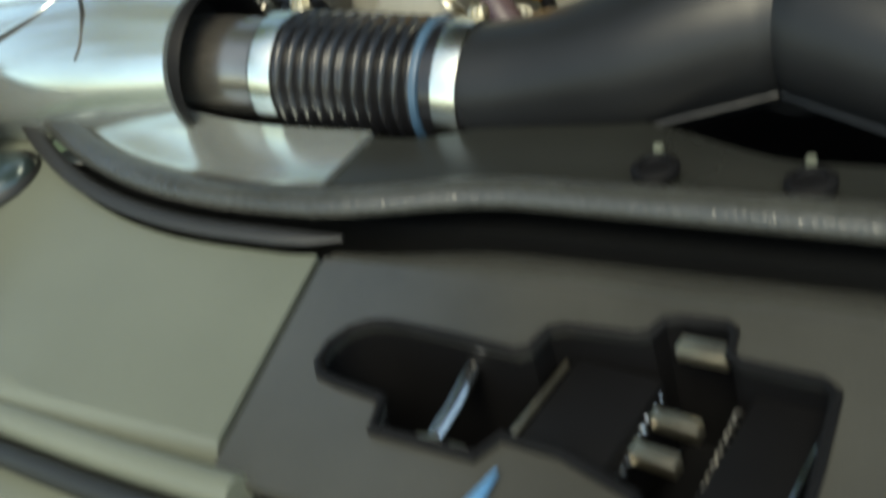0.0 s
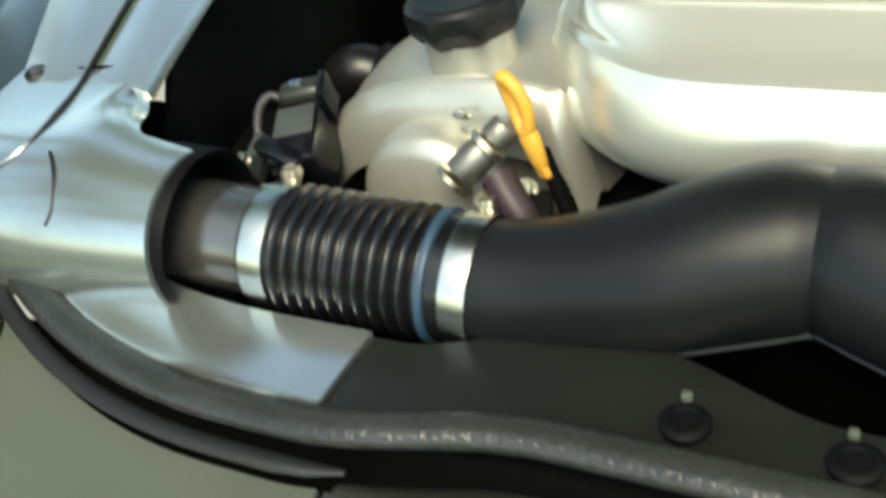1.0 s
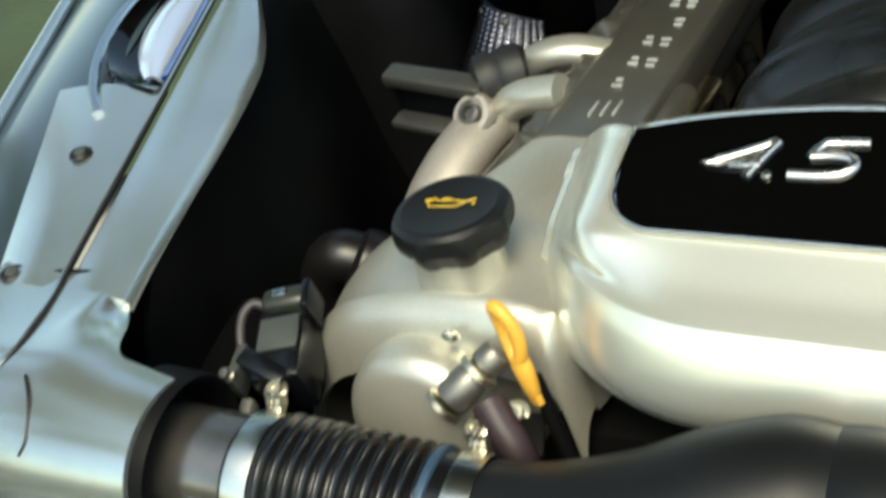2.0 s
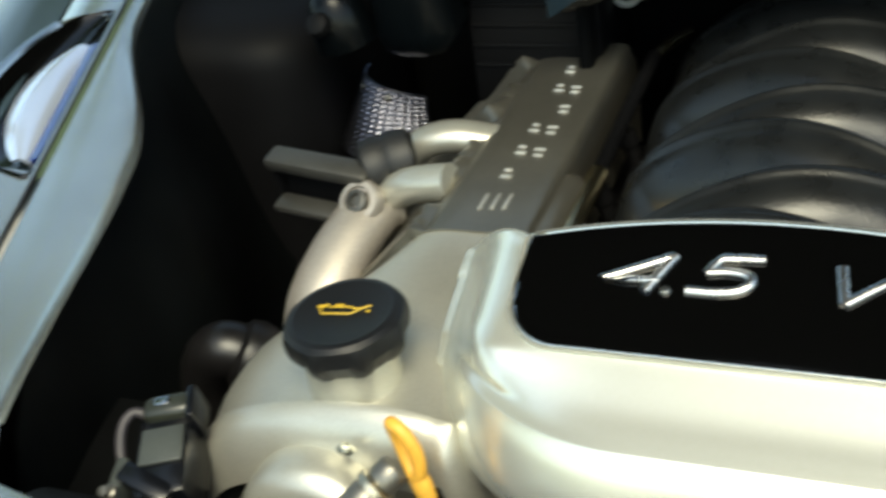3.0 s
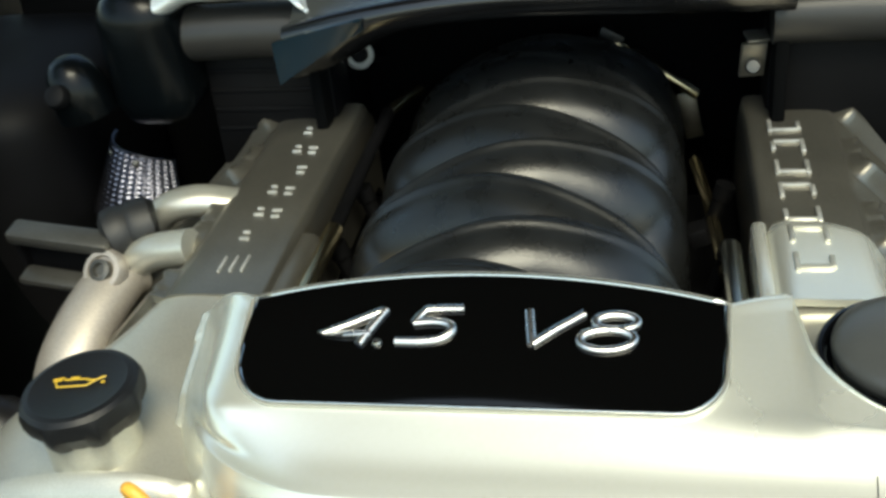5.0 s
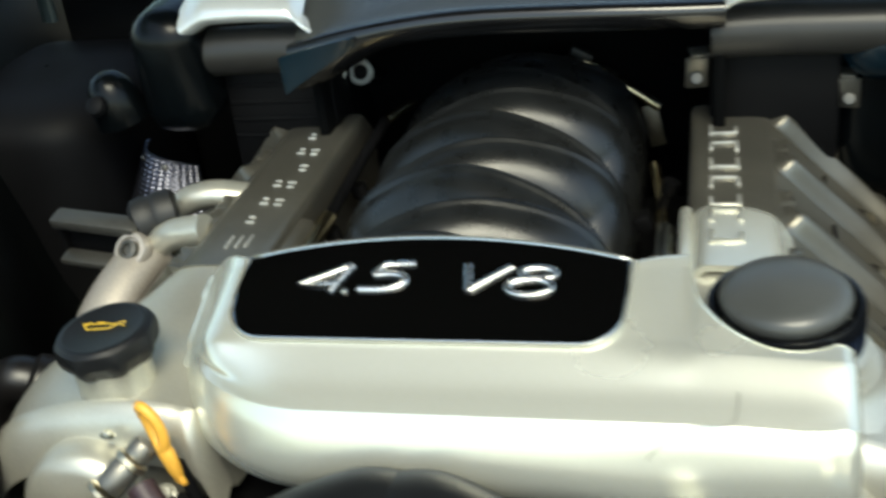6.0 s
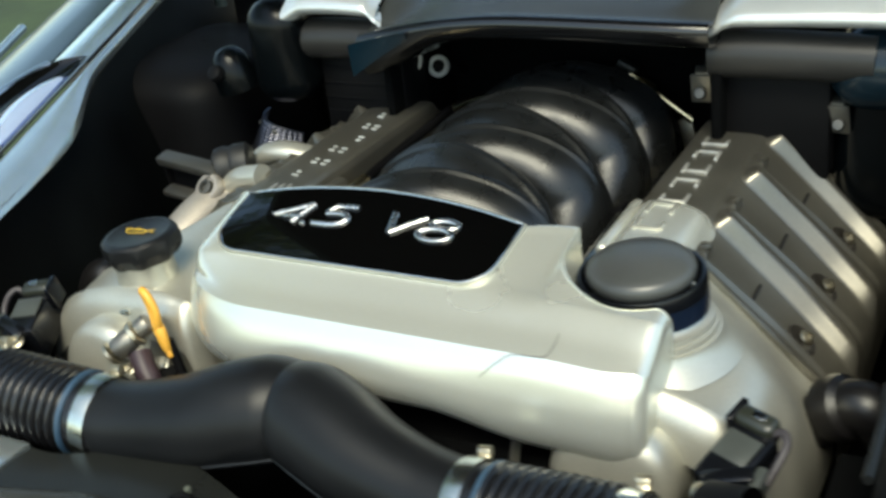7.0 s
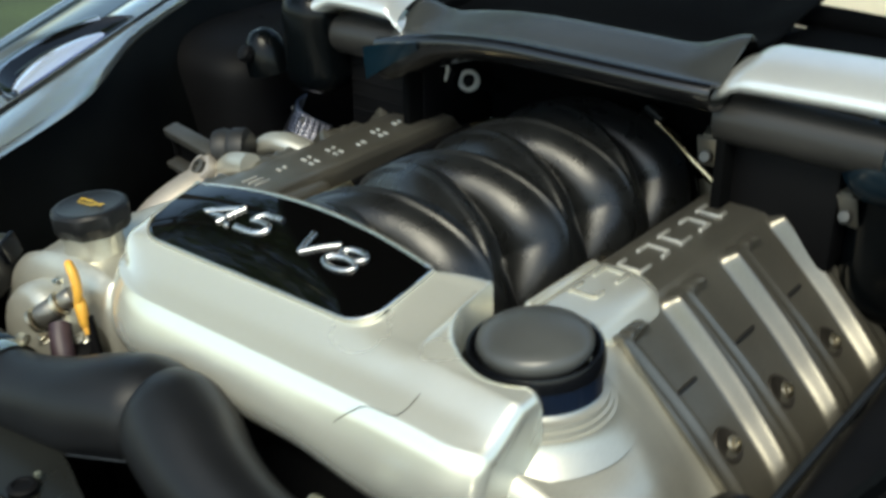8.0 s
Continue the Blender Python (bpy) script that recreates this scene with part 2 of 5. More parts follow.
for side, word in ((-1, "wall_left"), (1, "wall_right")):
    def wall(u, v, s=side):
        y = -0.29 + 1.01 * u
        top = Vector((seam_x(max(y, -0.13)) + strip_w(max(y, -0.13)) - 0.008, y, seam_z(y) - 0.010 - 0.09 * smooth(-0.12, -0.18, y) - 0.005 * smooth(-0.08, 0.06, y)))
        low = Vector((-0.40 - 0.05 * u, y, 0.45))
        p = top.lerp(low, v)
        p.x += 0.02 * math.sin(v * 9) * v + 0.01 * math.sin(u * 14 + v * 5)
        return (-s * p.x, p.y, p.z)
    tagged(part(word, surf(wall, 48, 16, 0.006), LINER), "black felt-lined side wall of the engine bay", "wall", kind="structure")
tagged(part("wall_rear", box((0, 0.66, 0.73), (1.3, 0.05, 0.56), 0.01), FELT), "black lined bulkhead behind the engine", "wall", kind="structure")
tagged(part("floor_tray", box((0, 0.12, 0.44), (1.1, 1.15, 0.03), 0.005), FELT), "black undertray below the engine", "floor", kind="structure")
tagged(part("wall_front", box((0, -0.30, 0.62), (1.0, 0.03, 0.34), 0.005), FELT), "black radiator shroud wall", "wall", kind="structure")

# fender edges with their trim strips
for side, word in ((-1, ""), (1, "")):
    fender = thing("fender", "dark grey-green metallic painted front fender", "fender", (side * 0.72, 0.1, 0.80), "fenders")

    def outer(u, v, s=side):
        y = -0.42 + 1.5 * u
        x0 = seam_x(y) - 0.075
        a = v * 1.35
        return (-s * (x0 - 0.30 * math.sin(a)), y, seam_z(min(y, 0.6)) - 0.006 + 0.01 * math.sin(a * 2) - 0.30 * (1 - math.cos(a)))
    part("skin", surf(outer, 30, 14, 0.004), FENDER, fender)

    if side > 0:
        continue
    trim = thing("fender_trim", "glossy grey plastic trim strip along the fender edge", "trim", (side * 0.53, 0.1, 0.9), "fender trims")

    def inner_strip(u, v, s=side):
        y = -0.153 + 0.745 * u
        w = 0.006 + strip_w(y) * v
        z = seam_z(y) + 0.003 * math.sin(v * 3) - 0.008 * smooth(0.94, 1.0, v) - 0.004 * v * v * smooth(0.12, 0.42, u)
        return (-s * (seam_x(y) + w), y, z)
    part("inner_strip", surf(inner_strip, 50, 30, 0.004), PANEL, trim)

    def outer_strip(u, v, s=side):
        y = -0.153 + 0.225 * u
        return (-s * (seam_x(y) - 0.002 - (0.064 + 0.27 * max(0.0, y + 0.158)) * v), y, seam_z(y) + 0.004 * math.sin(v * 3) - 0.006 * v * v)
    part("outer_strip", surf(outer_strip, 14, 10, 0.004), PANEL, trim)
    part("fender_lip", sweep([Vector((-0.723 - (y + 0.05) * 0.48, y, 0.8925 + 0.10 * (y + 0.05))) for y in np.linspace(-0.30, 0.5, 24)], 0.008, 10), PANEL, fender, "pale bright fender lip")

    def rear_strip(u, v, s=side):
        y = 0.30 + 0.30 * u
        return (-s * (seam_x(y) - 0.002 - 0.068 * v), y, seam_z(y) + 0.004 * math.sin(v * 3) - 0.006 * v * v)
    part("rear_strip", surf(rear_strip, 10, 8, 0.004), PANEL, trim)
    run = curve([(-0.560, -0.262, 0.866), (-0.520, -0.254, 0.8780), (-0.496, -0.242, 0.8855), (-0.488, -0.222, 0.8915), (-0.497, -0.190, 0.8925), (-0.509, -0.160, 0.8915)], 26) + [Vector((seam_x(y), y, seam_z(y) + 0.002)) for y in np.linspace(-0.14, 0.6, 20)]
    part("seal_bead", sweep(run, 0.0014, 8), RUBBER, trim)
    part("light_bead", sweep([p + Vector((-0.0030, 0.0006, 0.0002)) for p in run], 0.0015, 8), PANEL, trim)

    lamp = thing("headlamp", "dark headlamp housing with bluish white reflector and silver rim", "headlamp", (side * 0.64, 0.17, 0.93), "headlamps")

    def bowl(u, v, s=side):
        y = 0.065 + 0.24 * u
        w = math.sin(math.pi * min(1, max(0, u)) ** 0.8) ** 0.5
        return (-s * (seam_x(y) - 0.004 - (0.01 + 0.085 * w) * v), y, seam_z(y) + 0.004 - 0.02 * math.sin(v * math.pi) * w)
    part("housing", surf(bowl, 24, 14, 0.004), GLOSS, lamp)

    def lens(u, v, s=side):
        y = 0.085 + 0.165 * u
        w = math.sin(math.pi * (0.06 + 0.88 * u)) ** 0.6
        return (-s * (seam_x(y) - 0.014 - 0.052 * w * v), y, seam_z(y) - 0.001 + 0.008 * math.sin(v * math.pi) * w)
    part("reflector", surf(lens, 24, 14, 0.003), LAMP, lamp)

    def bezel(u, v, s=side):
        y = 0.085 + 0.165 * u
        return (-s * (seam_x(y) - 0.005 - 0.010 * v), y, seam_z(y) + 0.004 - 0.003 * v)
    part("bezel", surf(bezel, 20, 4, 0.003), LENSBLUE, lamp)
    rim = [(-side * (seam_x(0.03 + 0.25 * k / 15) - 0.03 - 0.072 * math.sin(math.pi * (k / 15 * 0.86 + 0.06)) ** 0.6), 0.03 + 0.25 * k / 15, seam_z(0.03 + 0.25 * k / 15) + 0.004)
           for k in range(16)]
    part("rim", sweep(rim, 0.005, 8, flat=0.6), CHROME, lamp)

hood = thing("hood", "raised car hood with black insulated underside", "hood", (0, 0.57, 1.25))


def hood_pt(u, v, off=0.0):
    y = 0.57 - 0.88 * v + 0.05 * math.sin(v * math.pi) + 0.8 * off
    return ((u - 0.5) * 1.52 * (1 - 0.06 * v), y - 0.03 * (2 * u - 1) ** 2, 1.33 + 0.82 * v + 0.6 * off)


part("panel", surf(lambda u, v: hood_pt(u, v, 0.03), 20, 20, 0.004), FENDER, hood)
part("liner", surf(lambda u, v: hood_pt(0.04 + 0.92 * u, 0.04 + 0.92 * v, 0.0), 20, 20, 0.012), FELT, hood)

for side in (-1, 1):
    part("hinge", sweep(curve([(side * 0.66, 0.62, 0.96), (side * 0.66, 0.62, 1.04), (side * 0.655, 0.60, 1.19), (side * 0.645, 0.555, 1.345)], 14), 0.012, 10, flat=0.5), FENDER, hood)

windscreen = thing("windscreen", "raked laminated windscreen above the cowl", "windscreen", (0, 0.72, 1.04))
glass = bpy.data.materials.new("windscreen_glass")
glass.use_nodes = True
gb = glass.node_tree.nodes["Principled BSDF"]
gb.inputs["Base Color"].default_value = (0.75, 0.85, 0.80, 1)
gb.inputs["Transmission Weight"].default_value, gb.inputs["Roughness"].default_value = 1.0, 0.02
pane = part("pane", surf(lambda u, v: ((u - 0.5) * 1.45, 0.70 + 0.75 * v - 0.10 * (2 * u - 1) ** 2 + 0.1, 1.055 + 0.50 * v), 16, 10, 0.005), glass, windscreen)
pane.visible_shadow = False
tagged(part("dashboard", box((0, 1.15, 0.98), (1.4, 0.6, 0.14), 0.03), shade("beige_dashboard", (0.62, 0.55, 0.44), 0.6)), "beige dashboard behind the windscreen", "dashboard")

# ---- front panels, seal and latch ----
def seal_y(x):
    return -0.312 - 0.0255 * smooth(0.10, 0.235, abs(x)) + 1.2 * max(0.0, abs(x) - 0.27) ** 2


ledge = thing("radiator_ledge", "glossy grey plastic ledge behind the hood seal", "trim panel", (0, -0.28, 0.80))


def ledge_pt(a, b, u, v):
    x = a + (b - a) * u
    lip = 0.006 * math.exp(-v * 18)
    rise = smooth(0.30, 0.56, abs(x)) * 0.045 * v
    back = -0.270 + 0.030 * smooth(0.03, -0.08, x) * smooth(-0.21, -0.12, x) + 0.030 * smooth(0.10, 0.22, x) + 0.07 * smooth(0.36, 0.5, abs(x))
    y = seal_y(x) + 0.008 + (back - seal_y(x)) * v
    return (x, y, 0.809 + lip + rise + 0.001 * math.sin(v * 3))


# one ledge surface; the wing/centre colour change paints the edge of its reflection
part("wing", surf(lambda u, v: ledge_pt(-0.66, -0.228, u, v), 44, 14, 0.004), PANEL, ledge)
part("centre_dark_reflection", surf(lambda u, v: ledge_pt(-0.2275, 0.2275, u, v), 60, 14, 0.004), STRIP, ledge, "ledge centre with the dark reflection in its colour")
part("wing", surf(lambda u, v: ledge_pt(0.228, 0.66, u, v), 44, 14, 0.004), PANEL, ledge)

seal = thing("hood_seal", "black rubber hood seal along the radiator ledge", "seal", (0, -0.33, 0.80))
xs = np.linspace(-0.66, 0.66, 61)
part("bead", sweep([(x, seal_y(x) + 0.003, 0.8125 + 0.05 * smooth(0.4, 0.7, abs(x)) * 0.5) for x in xs], 0.0115, 16, flat=0.65), shade("seal_rubber", (0.032, 0.033, 0.030), 0.20, 0.1, 0.8, 240, 0.2, 30), seal)
for sgn in (-1, 1):
    part("lower_lip", sweep([(sgn * x, seal_y(x) - 0.018, 0.803 + 0.05 * smooth(0.4, 0.7, x) * 0.5) for x in np.linspace(0.195, 0.66, 24)], [0.002, 0.005] + [0.0062] * 22, 10, flat=0.6), RUBBER, seal)


def skirt(u, v, a0, a1, b0, b1):
    """Front panel from the seal forward: a is its rear edge, b its front edge."""
    xr, xf = a0 + (a1 - a0) * u, b0 + (b1 - b0) * u
    y0 = seal_y(xr) - 0.026
    y = y0 + (-0.505 - y0) * v + 0.02 * smooth(0.3, 0.7, abs(xr))
    z = 0.798 - 0.006 * v - 0.05 * smooth(0.9, 1.0, v) - 0.05 * smooth(0.35, 0.7, abs(xr)) * v
    return (xr + (xf - xr) * v, y, z)


for side in (-1, 1):
    fp = thing("front_panel", "olive-grey plastic panel ahead of the hood seal", "trim panel", (side * 0.4, -0.42, 0.76), "front panels")
    part("sheet", mirrored(surf(lambda u, v: skirt(u, v, -0.66, -0.207, -0.62, -0.174), 40, 26, 0.005), side), FRONT, fp)
    part("lip", mirrored(sweep([(-0.55 + 0.40 * k / 14, -0.497 - 0.012 * k / 14 + 0.03 * (1 - k / 14) ** 2, 0.788 - 0.02 * (1 - k / 14)) for k in range(15)], 0.009, 10), side), FRONT, fp)
    part("apron", mirrored(surf(lambda u, v: (-0.70 + 0.58 * u, -0.505 - 0.16 * v + 0.05 * (1 - u) ** 2, 0.772 - 0.03 * v * v - 0.03 * (1 - u)), 24, 12, 0.005), side), FRONT, fp)
    part("lip_groove", mirrored(sweep([(-0.55 + 0.40 * k / 14, -0.512 - 0.012 * k / 14 + 0.03 * (1 - k / 14) ** 2, 0.780 - 0.02 * (1 - k / 14)) for k in range(15)], 0.007, 10), side), DARKPANEL, fp)
    capd = thing("washer_cover", "grey-green oval washer cover in the front panel", "cover", (side * 0.515, -0.33, 0.79), "washer covers")
    part("dome", lathe([(0.030, -0.004), (0.029, 0.004), (0.024, 0.009), (0.012, 0.012), (0, 0.0125)], 28, (side * 0.522, -0.325, 0.796), (0, 0, 1)), FENDER, capd)
    part("gap", lathe([(0.0305, -0.003), (0.033, 0.003), (0.0345, 0.001), (0.035, -0.004)], 28, (side * 0.522, -0.325, 0.797), (0, 0, 1)), RUBBER, capd)

hole = [(-0.158, -0.432), (-0.160, -0.420), (-0.156, -0.408), (-0.147, -0.401), (-0.135, -0.399), (-0.10, -0.401), (-0.066, -0.404), (-0.060, -0.400),
        (-0.057, -0.387), (-0.050, -0.383), (-0.016, -0.382), (-0.011, -0.379), (-0.008, -0.370), (0.0, -0.367), (0.020, -0.367), (0.025, -0.371),
        (0.027, -0.386), (0.033, -0.389), (0.066, -0.392), (0.073, -0.397), (0.076, -0.44), (0.078, -0.478), (0.02, -0.482), (0.018, -0.468),
        (-0.02, -0.455), (-0.048, -0.453), (-0.054, -0.466), (-0.107, -0.464), (-0.112, -0.446), (-0.14, -0.442), (-0.152, -0.439)]
centre = thing("latch_panel", "olive-grey plastic panel with the hood latch opening, darkened for its reflection", "trim panel", (0, -0.42, 0.78))
bm = bmesh.new()
outer_line = [skirt(0, v, -0.2035, 0, -0.1705, 0) for v in np.linspace(0, 1, 16)]
outer_line = [(-x, y, z) for x, y, z in outer_line][::-1]
lines = [[(x, y) for x, y, z in outer_line] + [(-x, y) for x, y, z in outer_line[::-1]], hole]
edges = []
for line in lines:
    vs = [bm.verts.new((x, y, 0.797 - 0.006 * (-0.35 - y) / 0.15 )) for x, y in line]
    edges += [bm.edges.new((vs[k], vs[(k + 1) % len(vs)])) for k in range(len(vs))]
bmesh.ops.triangle_fill(bm, edges=edges, use_beauty=True)
bmesh.ops.recalc_face_normals(bm, faces=bm.faces)
bmesh.ops.solidify(bm, geom=bm.faces[:], thickness=0.006)
part("sheet", bm, CENTRE, centre)
rear_y = seal_y(0.2035) - 0.0255


def flange(u, v):
    """Rolls down from the panel's rear edge to the foot of the hood seal."""
    x = -0.200 + 0.400 * u
    return (x, rear_y + (seal_y(x) - 0.008 - rear_y) * v, 0.7966 - 0.015 * v * v)


part("rear_flange", surf(flange, 48, 14, 0.004), CENTRE, centre)
part("opening_rim", sweep([(x, y, 0.7945) for x, y in hole], 0.0026, 10, closed=True), BLACK, centre)
well = bmesh.new()
ring = [[well.verts.new((x * 1.01, -0.42 + (y + 0.42) * 1.02, z)) for x, y in hole] for z in (0.790, 0.715)]
for k in range(len(hole)):
    well.faces.new((ring[0][k], ring[0][(k + 1) % len(hole)], ring[1][(k + 1) % len(hole)], ring[1][k]))
well.faces.new(ring[1])
part("well", well, BLACK, centre, flip=True)

latch = thing("hood_latch", "steel hood latch with zinc-plated catch bars", "latch", (0.01, -0.43, 0.72))
part("base_plate", box((-0.028, -0.425, 0.755), (0.044, 0.075, 0.05), 0.003, (0, 0, -6)), BLACK, latch)
part("side_plate", box((0.052, -0.428, 0.752), (0.040, 0.085, 0.05), 0.003, (0, 0, -6)), BLACK, latch)
part("edge_strip", box((0.0690, -0.432, 0.7825), (0.003, 0.055, 0.004), 0.001, (0, 0, -4)), CHROME, latch)
part("edge_strip", box((-0.0515, -0.425, 0.7805), (0.002, 0.068, 0.003), 0.0008, (0, 0, -6)), ZINC, latch)
part("catch_bar", box((0.011, -0.413, 0.777), (0.022, 0.0068, 0.007), 0.0007, (0, 0, -8)), ZINC, latch)
part("catch_bar", box((0.009, -0.433, 0.777), (0.021, 0.0072, 0.007), 0.0007, (0, 0, -8)), ZINC, latch)
part("tab", box((0.014, -0.381, 0.790), (0.024, 0.010, 0.006), 0.001, (0, 0, -4)), ZINC, latch)
part("spring", sweep([(-0.004 + 0.002 * math.cos(k * 0.9), -0.395 - 0.055 * k / 60, 0.772 + 0.002 * math.sin(k * 0.9)) for k in range(61)], 0.0011, 6), CHROME, latch)
part("spring", sweep([(0.031 + 0.0015 * math.cos(k * 0.9), -0.395 - 0.05 * k / 60, 0.772 + 0.0015 * math.sin(k * 0.9)) for k in range(61)], 0.0006, 6), STAY, latch)
part("pull_rod", sweep([(-0.093, -0.402, 0.778), (-0.092, -0.425, 0.774), (-0.094, -0.446, 0.770)], 0.0045, 12), CHROME, latch)
part("rod_end", box((-0.094, -0.452, 0.770), (0.013, 0.016, 0.012), 0.002, (0, 0, 10)), ZINC, latch)
part("rod_end", box((-0.079, -0.450, 0.770), (0.011, 0.010, 0.010), 0.002), ZINC, latch)
# pointer's blue is sky sheen put into its base colour
part("pointer", lathe([(0.004, 0), (0.0025, 0.012), (0.0008, 0.024), (0, 0.025)], 10, (-0.043, -0.496, 0.795), (0.15, 1, 0.1)), shade("pointer_blue_sheen", (0.06, 0.16, 0.30), 0.3), latch)

# ---- air inlet on both sides: scoop, cup, pipe, hose, clamps, duct ----
AX0, AX1 = Vector((-0.375, -0.226, 0.836)), Vector((-0.180, -0.212, 0.817))


def along_hose(x):
    return AX0.lerp(AX1, (x - AX0.x) / (AX1.x - AX0.x))


HA = (AX1 - AX0).normalized()
for side in (-1, 1):
    hx = Vector((HA.x * -side, HA.y, HA.z))

    def m3(p, s=side):
        return Vector((-s * p[0], p[1], p[2])) if s > 0 else Vector(p)
    scoop = thing("air_scoop", "glossy grey plastic air scoop feeding the intake pipe", "air scoop", (side * 0.45, -0.22, 0.80), "air scoops")

    def scoop_pt(u, v):
        v *= 0.61 + 0.39 * smooth(0.19, 0.53, u) if side < 0 else 0.52
        c = Vector((-0.362, -0.230, 0.838)).lerp(Vector((-0.585, -0.205, 0.818)), u)
        r = 0.054 + 0.018 * u + 0.006 * math.sin(u * math.pi)
        a = math.pi * (1.12 - 1.16 * v)
        y, z = c.y + r * math.cos(a), c.z + r * math.sin(a) * (1 - 0.12 * u)
        f = smooth(0.22, 0.5, u)
        if v > 0.534:
            k = (v - 0.534) / 0.466
            y += (c.y + (-0.132 - c.y) * k - y) * f
            z += (c.z + r * (1 - 0.12 * u) + (0.8905 - c.z - r * (1 - 0.12 * u)) * k - z) * f
        z += 0.004 * math.exp(-((c.x + 0.442) / 0.032) ** 2 - ((y + 0.195) / 0.036) ** 2)
        return (c.x, y, z)
    part("shell", mirrored(surf(scoop_pt, 90, 40, 0.004), side), PANEL, scoop)

    # unseen black sheet added so the notch looks down into darkness
    part("underside", mirrored(box((-0.53, -0.135, 0.795), (0.23, 0.21, 0.008), 0.002), side), FELT, scoop)
    part("seam_line", mirrored(sweep(curve([(-0.4610, -0.2380, 0.8926), (-0.4475, -0.2520, 0.8876), (-0.4402, -0.2688, 0.8742), (-0.4440, -0.2760, 0.8652)], 14), 0.0012, 6), side), RUBBER, scoop)
    part("rear_gap", mirrored(sweep(curve([(-0.575, -0.150, 0.887), (-0.556, -0.142, 0.889), (-0.530, -0.136, 0.8915), (-0.500, -0.133, 0.8925), (-0.476, -0.134, 0.891), (-0.466, -0.138, 0.887)], 24), 0.0013, 8), side), FELT, scoop)
    pipe = thing("intake_pipe", "short black plastic intake pipe with a flared collar", "pipe", m3((-0.36, -0.225, 0.80)), "intake pipes")
    cup = [(0.030, -0.034), (0.042, -0.030), (0.0475, -0.014), (0.050, -0.003), (0.0518, 0.0), (0.053, -0.003), (0.053, -0.03)]
    part("collar", lathe(cup, 36, m3((-0.360, -0.2265, 0.836)), hx), BLACK, pipe)
    part("tube", sweep([m3(along_hose(x)) for x in np.linspace(-0.385, -0.30, 8)], [0.0335] * 8, 32), PIPE, pipe)

    hose = thing("corrugated_hose", "black corrugated rubber intake hose with a blue-sheened end ring", "hose", m3(along_hose(-0.25) - Vector((0, 0, 0.04))), "intake hoses")
    n = 121
    pts, rad = [], []
    for k in range(n):
        x = -0.303 + 0.100 * k / (n - 1)
        w = 0.5 + 0.5 * math.cos(2 * math.pi * k / (n - 1) * 11 + math.pi)
        pts.append(m3(along_hose(x)))
        rad.append(0.0352 + 0.0052 * w ** 0.7)
    part("bellows", sweep(pts, rad, 40), HOSE, hose, angle=60)
    part("cuff", sweep([m3(along_hose(x)) for x in (-0.324, -0.322, -0.302, -0.300)], [0.034, 0.0365, 0.0365, 0.034], 40), HOSE, hose)
    part("cuff", sweep([m3(along_hose(x)) for x in (-0.206, -0.204, -0.174, -0.172)], [0.035, 0.0378, 0.0378, 0.036], 40), HOSE, hose)
    part("blue_ring", lathe([(0.0375, -0.003), (0.0400, -0.0022), (0.0405, 0), (0.0400, 0.0022), (0.0375, 0.003)], 40, m3(along_hose(-0.2045)), hx), BLUE, hose, "end ring, blue sky sheen in its colour")

    for cx, r in ((-0.312, 0.0372), (-0.185, 0.0388)):
        at = m3(along_hose(cx))
        cl = thing("hose_clamp", "bright steel band clamp round the intake hose", "hose clamp", at - Vector((0, 0, r)), "hose clamps")
        part("band", lathe([(r, -0.0075), (r + 0.001, -0.0078), (r + 0.0012, -0.006), (r + 0.0012, 0.006), (r + 0.001, 0.0078), (r, 0.0075)], 48, at, hx), STEEL, cl)
        top = at + Vector((0, 0.026, 0.034))
        part("screw_housing", box(top - Vector((0, 0.001, 0.005)), (0.010, 0.015, 0.007), 0.0015, (40, 0, 0)), ZINC, cl)
        part("screw", lathe([(0, 0), (0.0046, 0), (0.0048, 0.0020), (0.0036, 0.0024), (0.0036, 0.0034), (0.0048, 0.0038), (0.0048, 0.0056), (0.0036, 0.0060), (0.0036, 0.0070), (0.0048, 0.0074), (0.0046, 0.0094), (0, 0.0098)], 14, top + Vector((-0.005, 0.002, -0.001)), (1, 0.1, 0.1)), ZINC, cl)

duct = thing("intake_duct", "black plastic Y-shaped intake duct across the engine front", "air duct", (0, -0.19, 0.79))
for side in (-1, 1):
    ax = [(-0.196, -0.213, 0.818), (-0.16, -0.211, 0.819), (-0.12, -0.206, 0.824), (-0.08, -0.198, 0.830), (-0.045, -0.186, 0.8375), (-0.015, -0.176, 0.8415), (0.010, -0.172, 0.8405)]
    pl = curve(ax, 40)
    rr = []
    for p in pl:
        t = smooth(-0.15, -0.03, p.x)
        rr.append(0.0372 + 0.0095 * t - 0.005 * smooth(-0.022, 0.008, p.x))
    part("branch", mirrored(sweep(pl, rr, 36, flat=0.97), side), DUCT, duct, angle=60)
    edge = []
    for p, r in zip(pl, rr):
        edge.append(p + Vector((0, -0.84 * r, -0.60 * r)))
    part("parting_flange", mirrored(sweep(edge[3:-3], 0.0028, 8, flat=0.7), side), DUCT, duct)
part("throttle_neck", sweep([(0, -0.180, 0.825), (0, -0.14, 0.815), (0, -0.09, 0.80)], [0.036, 0.036, 0.036], 28), BLACK, duct)

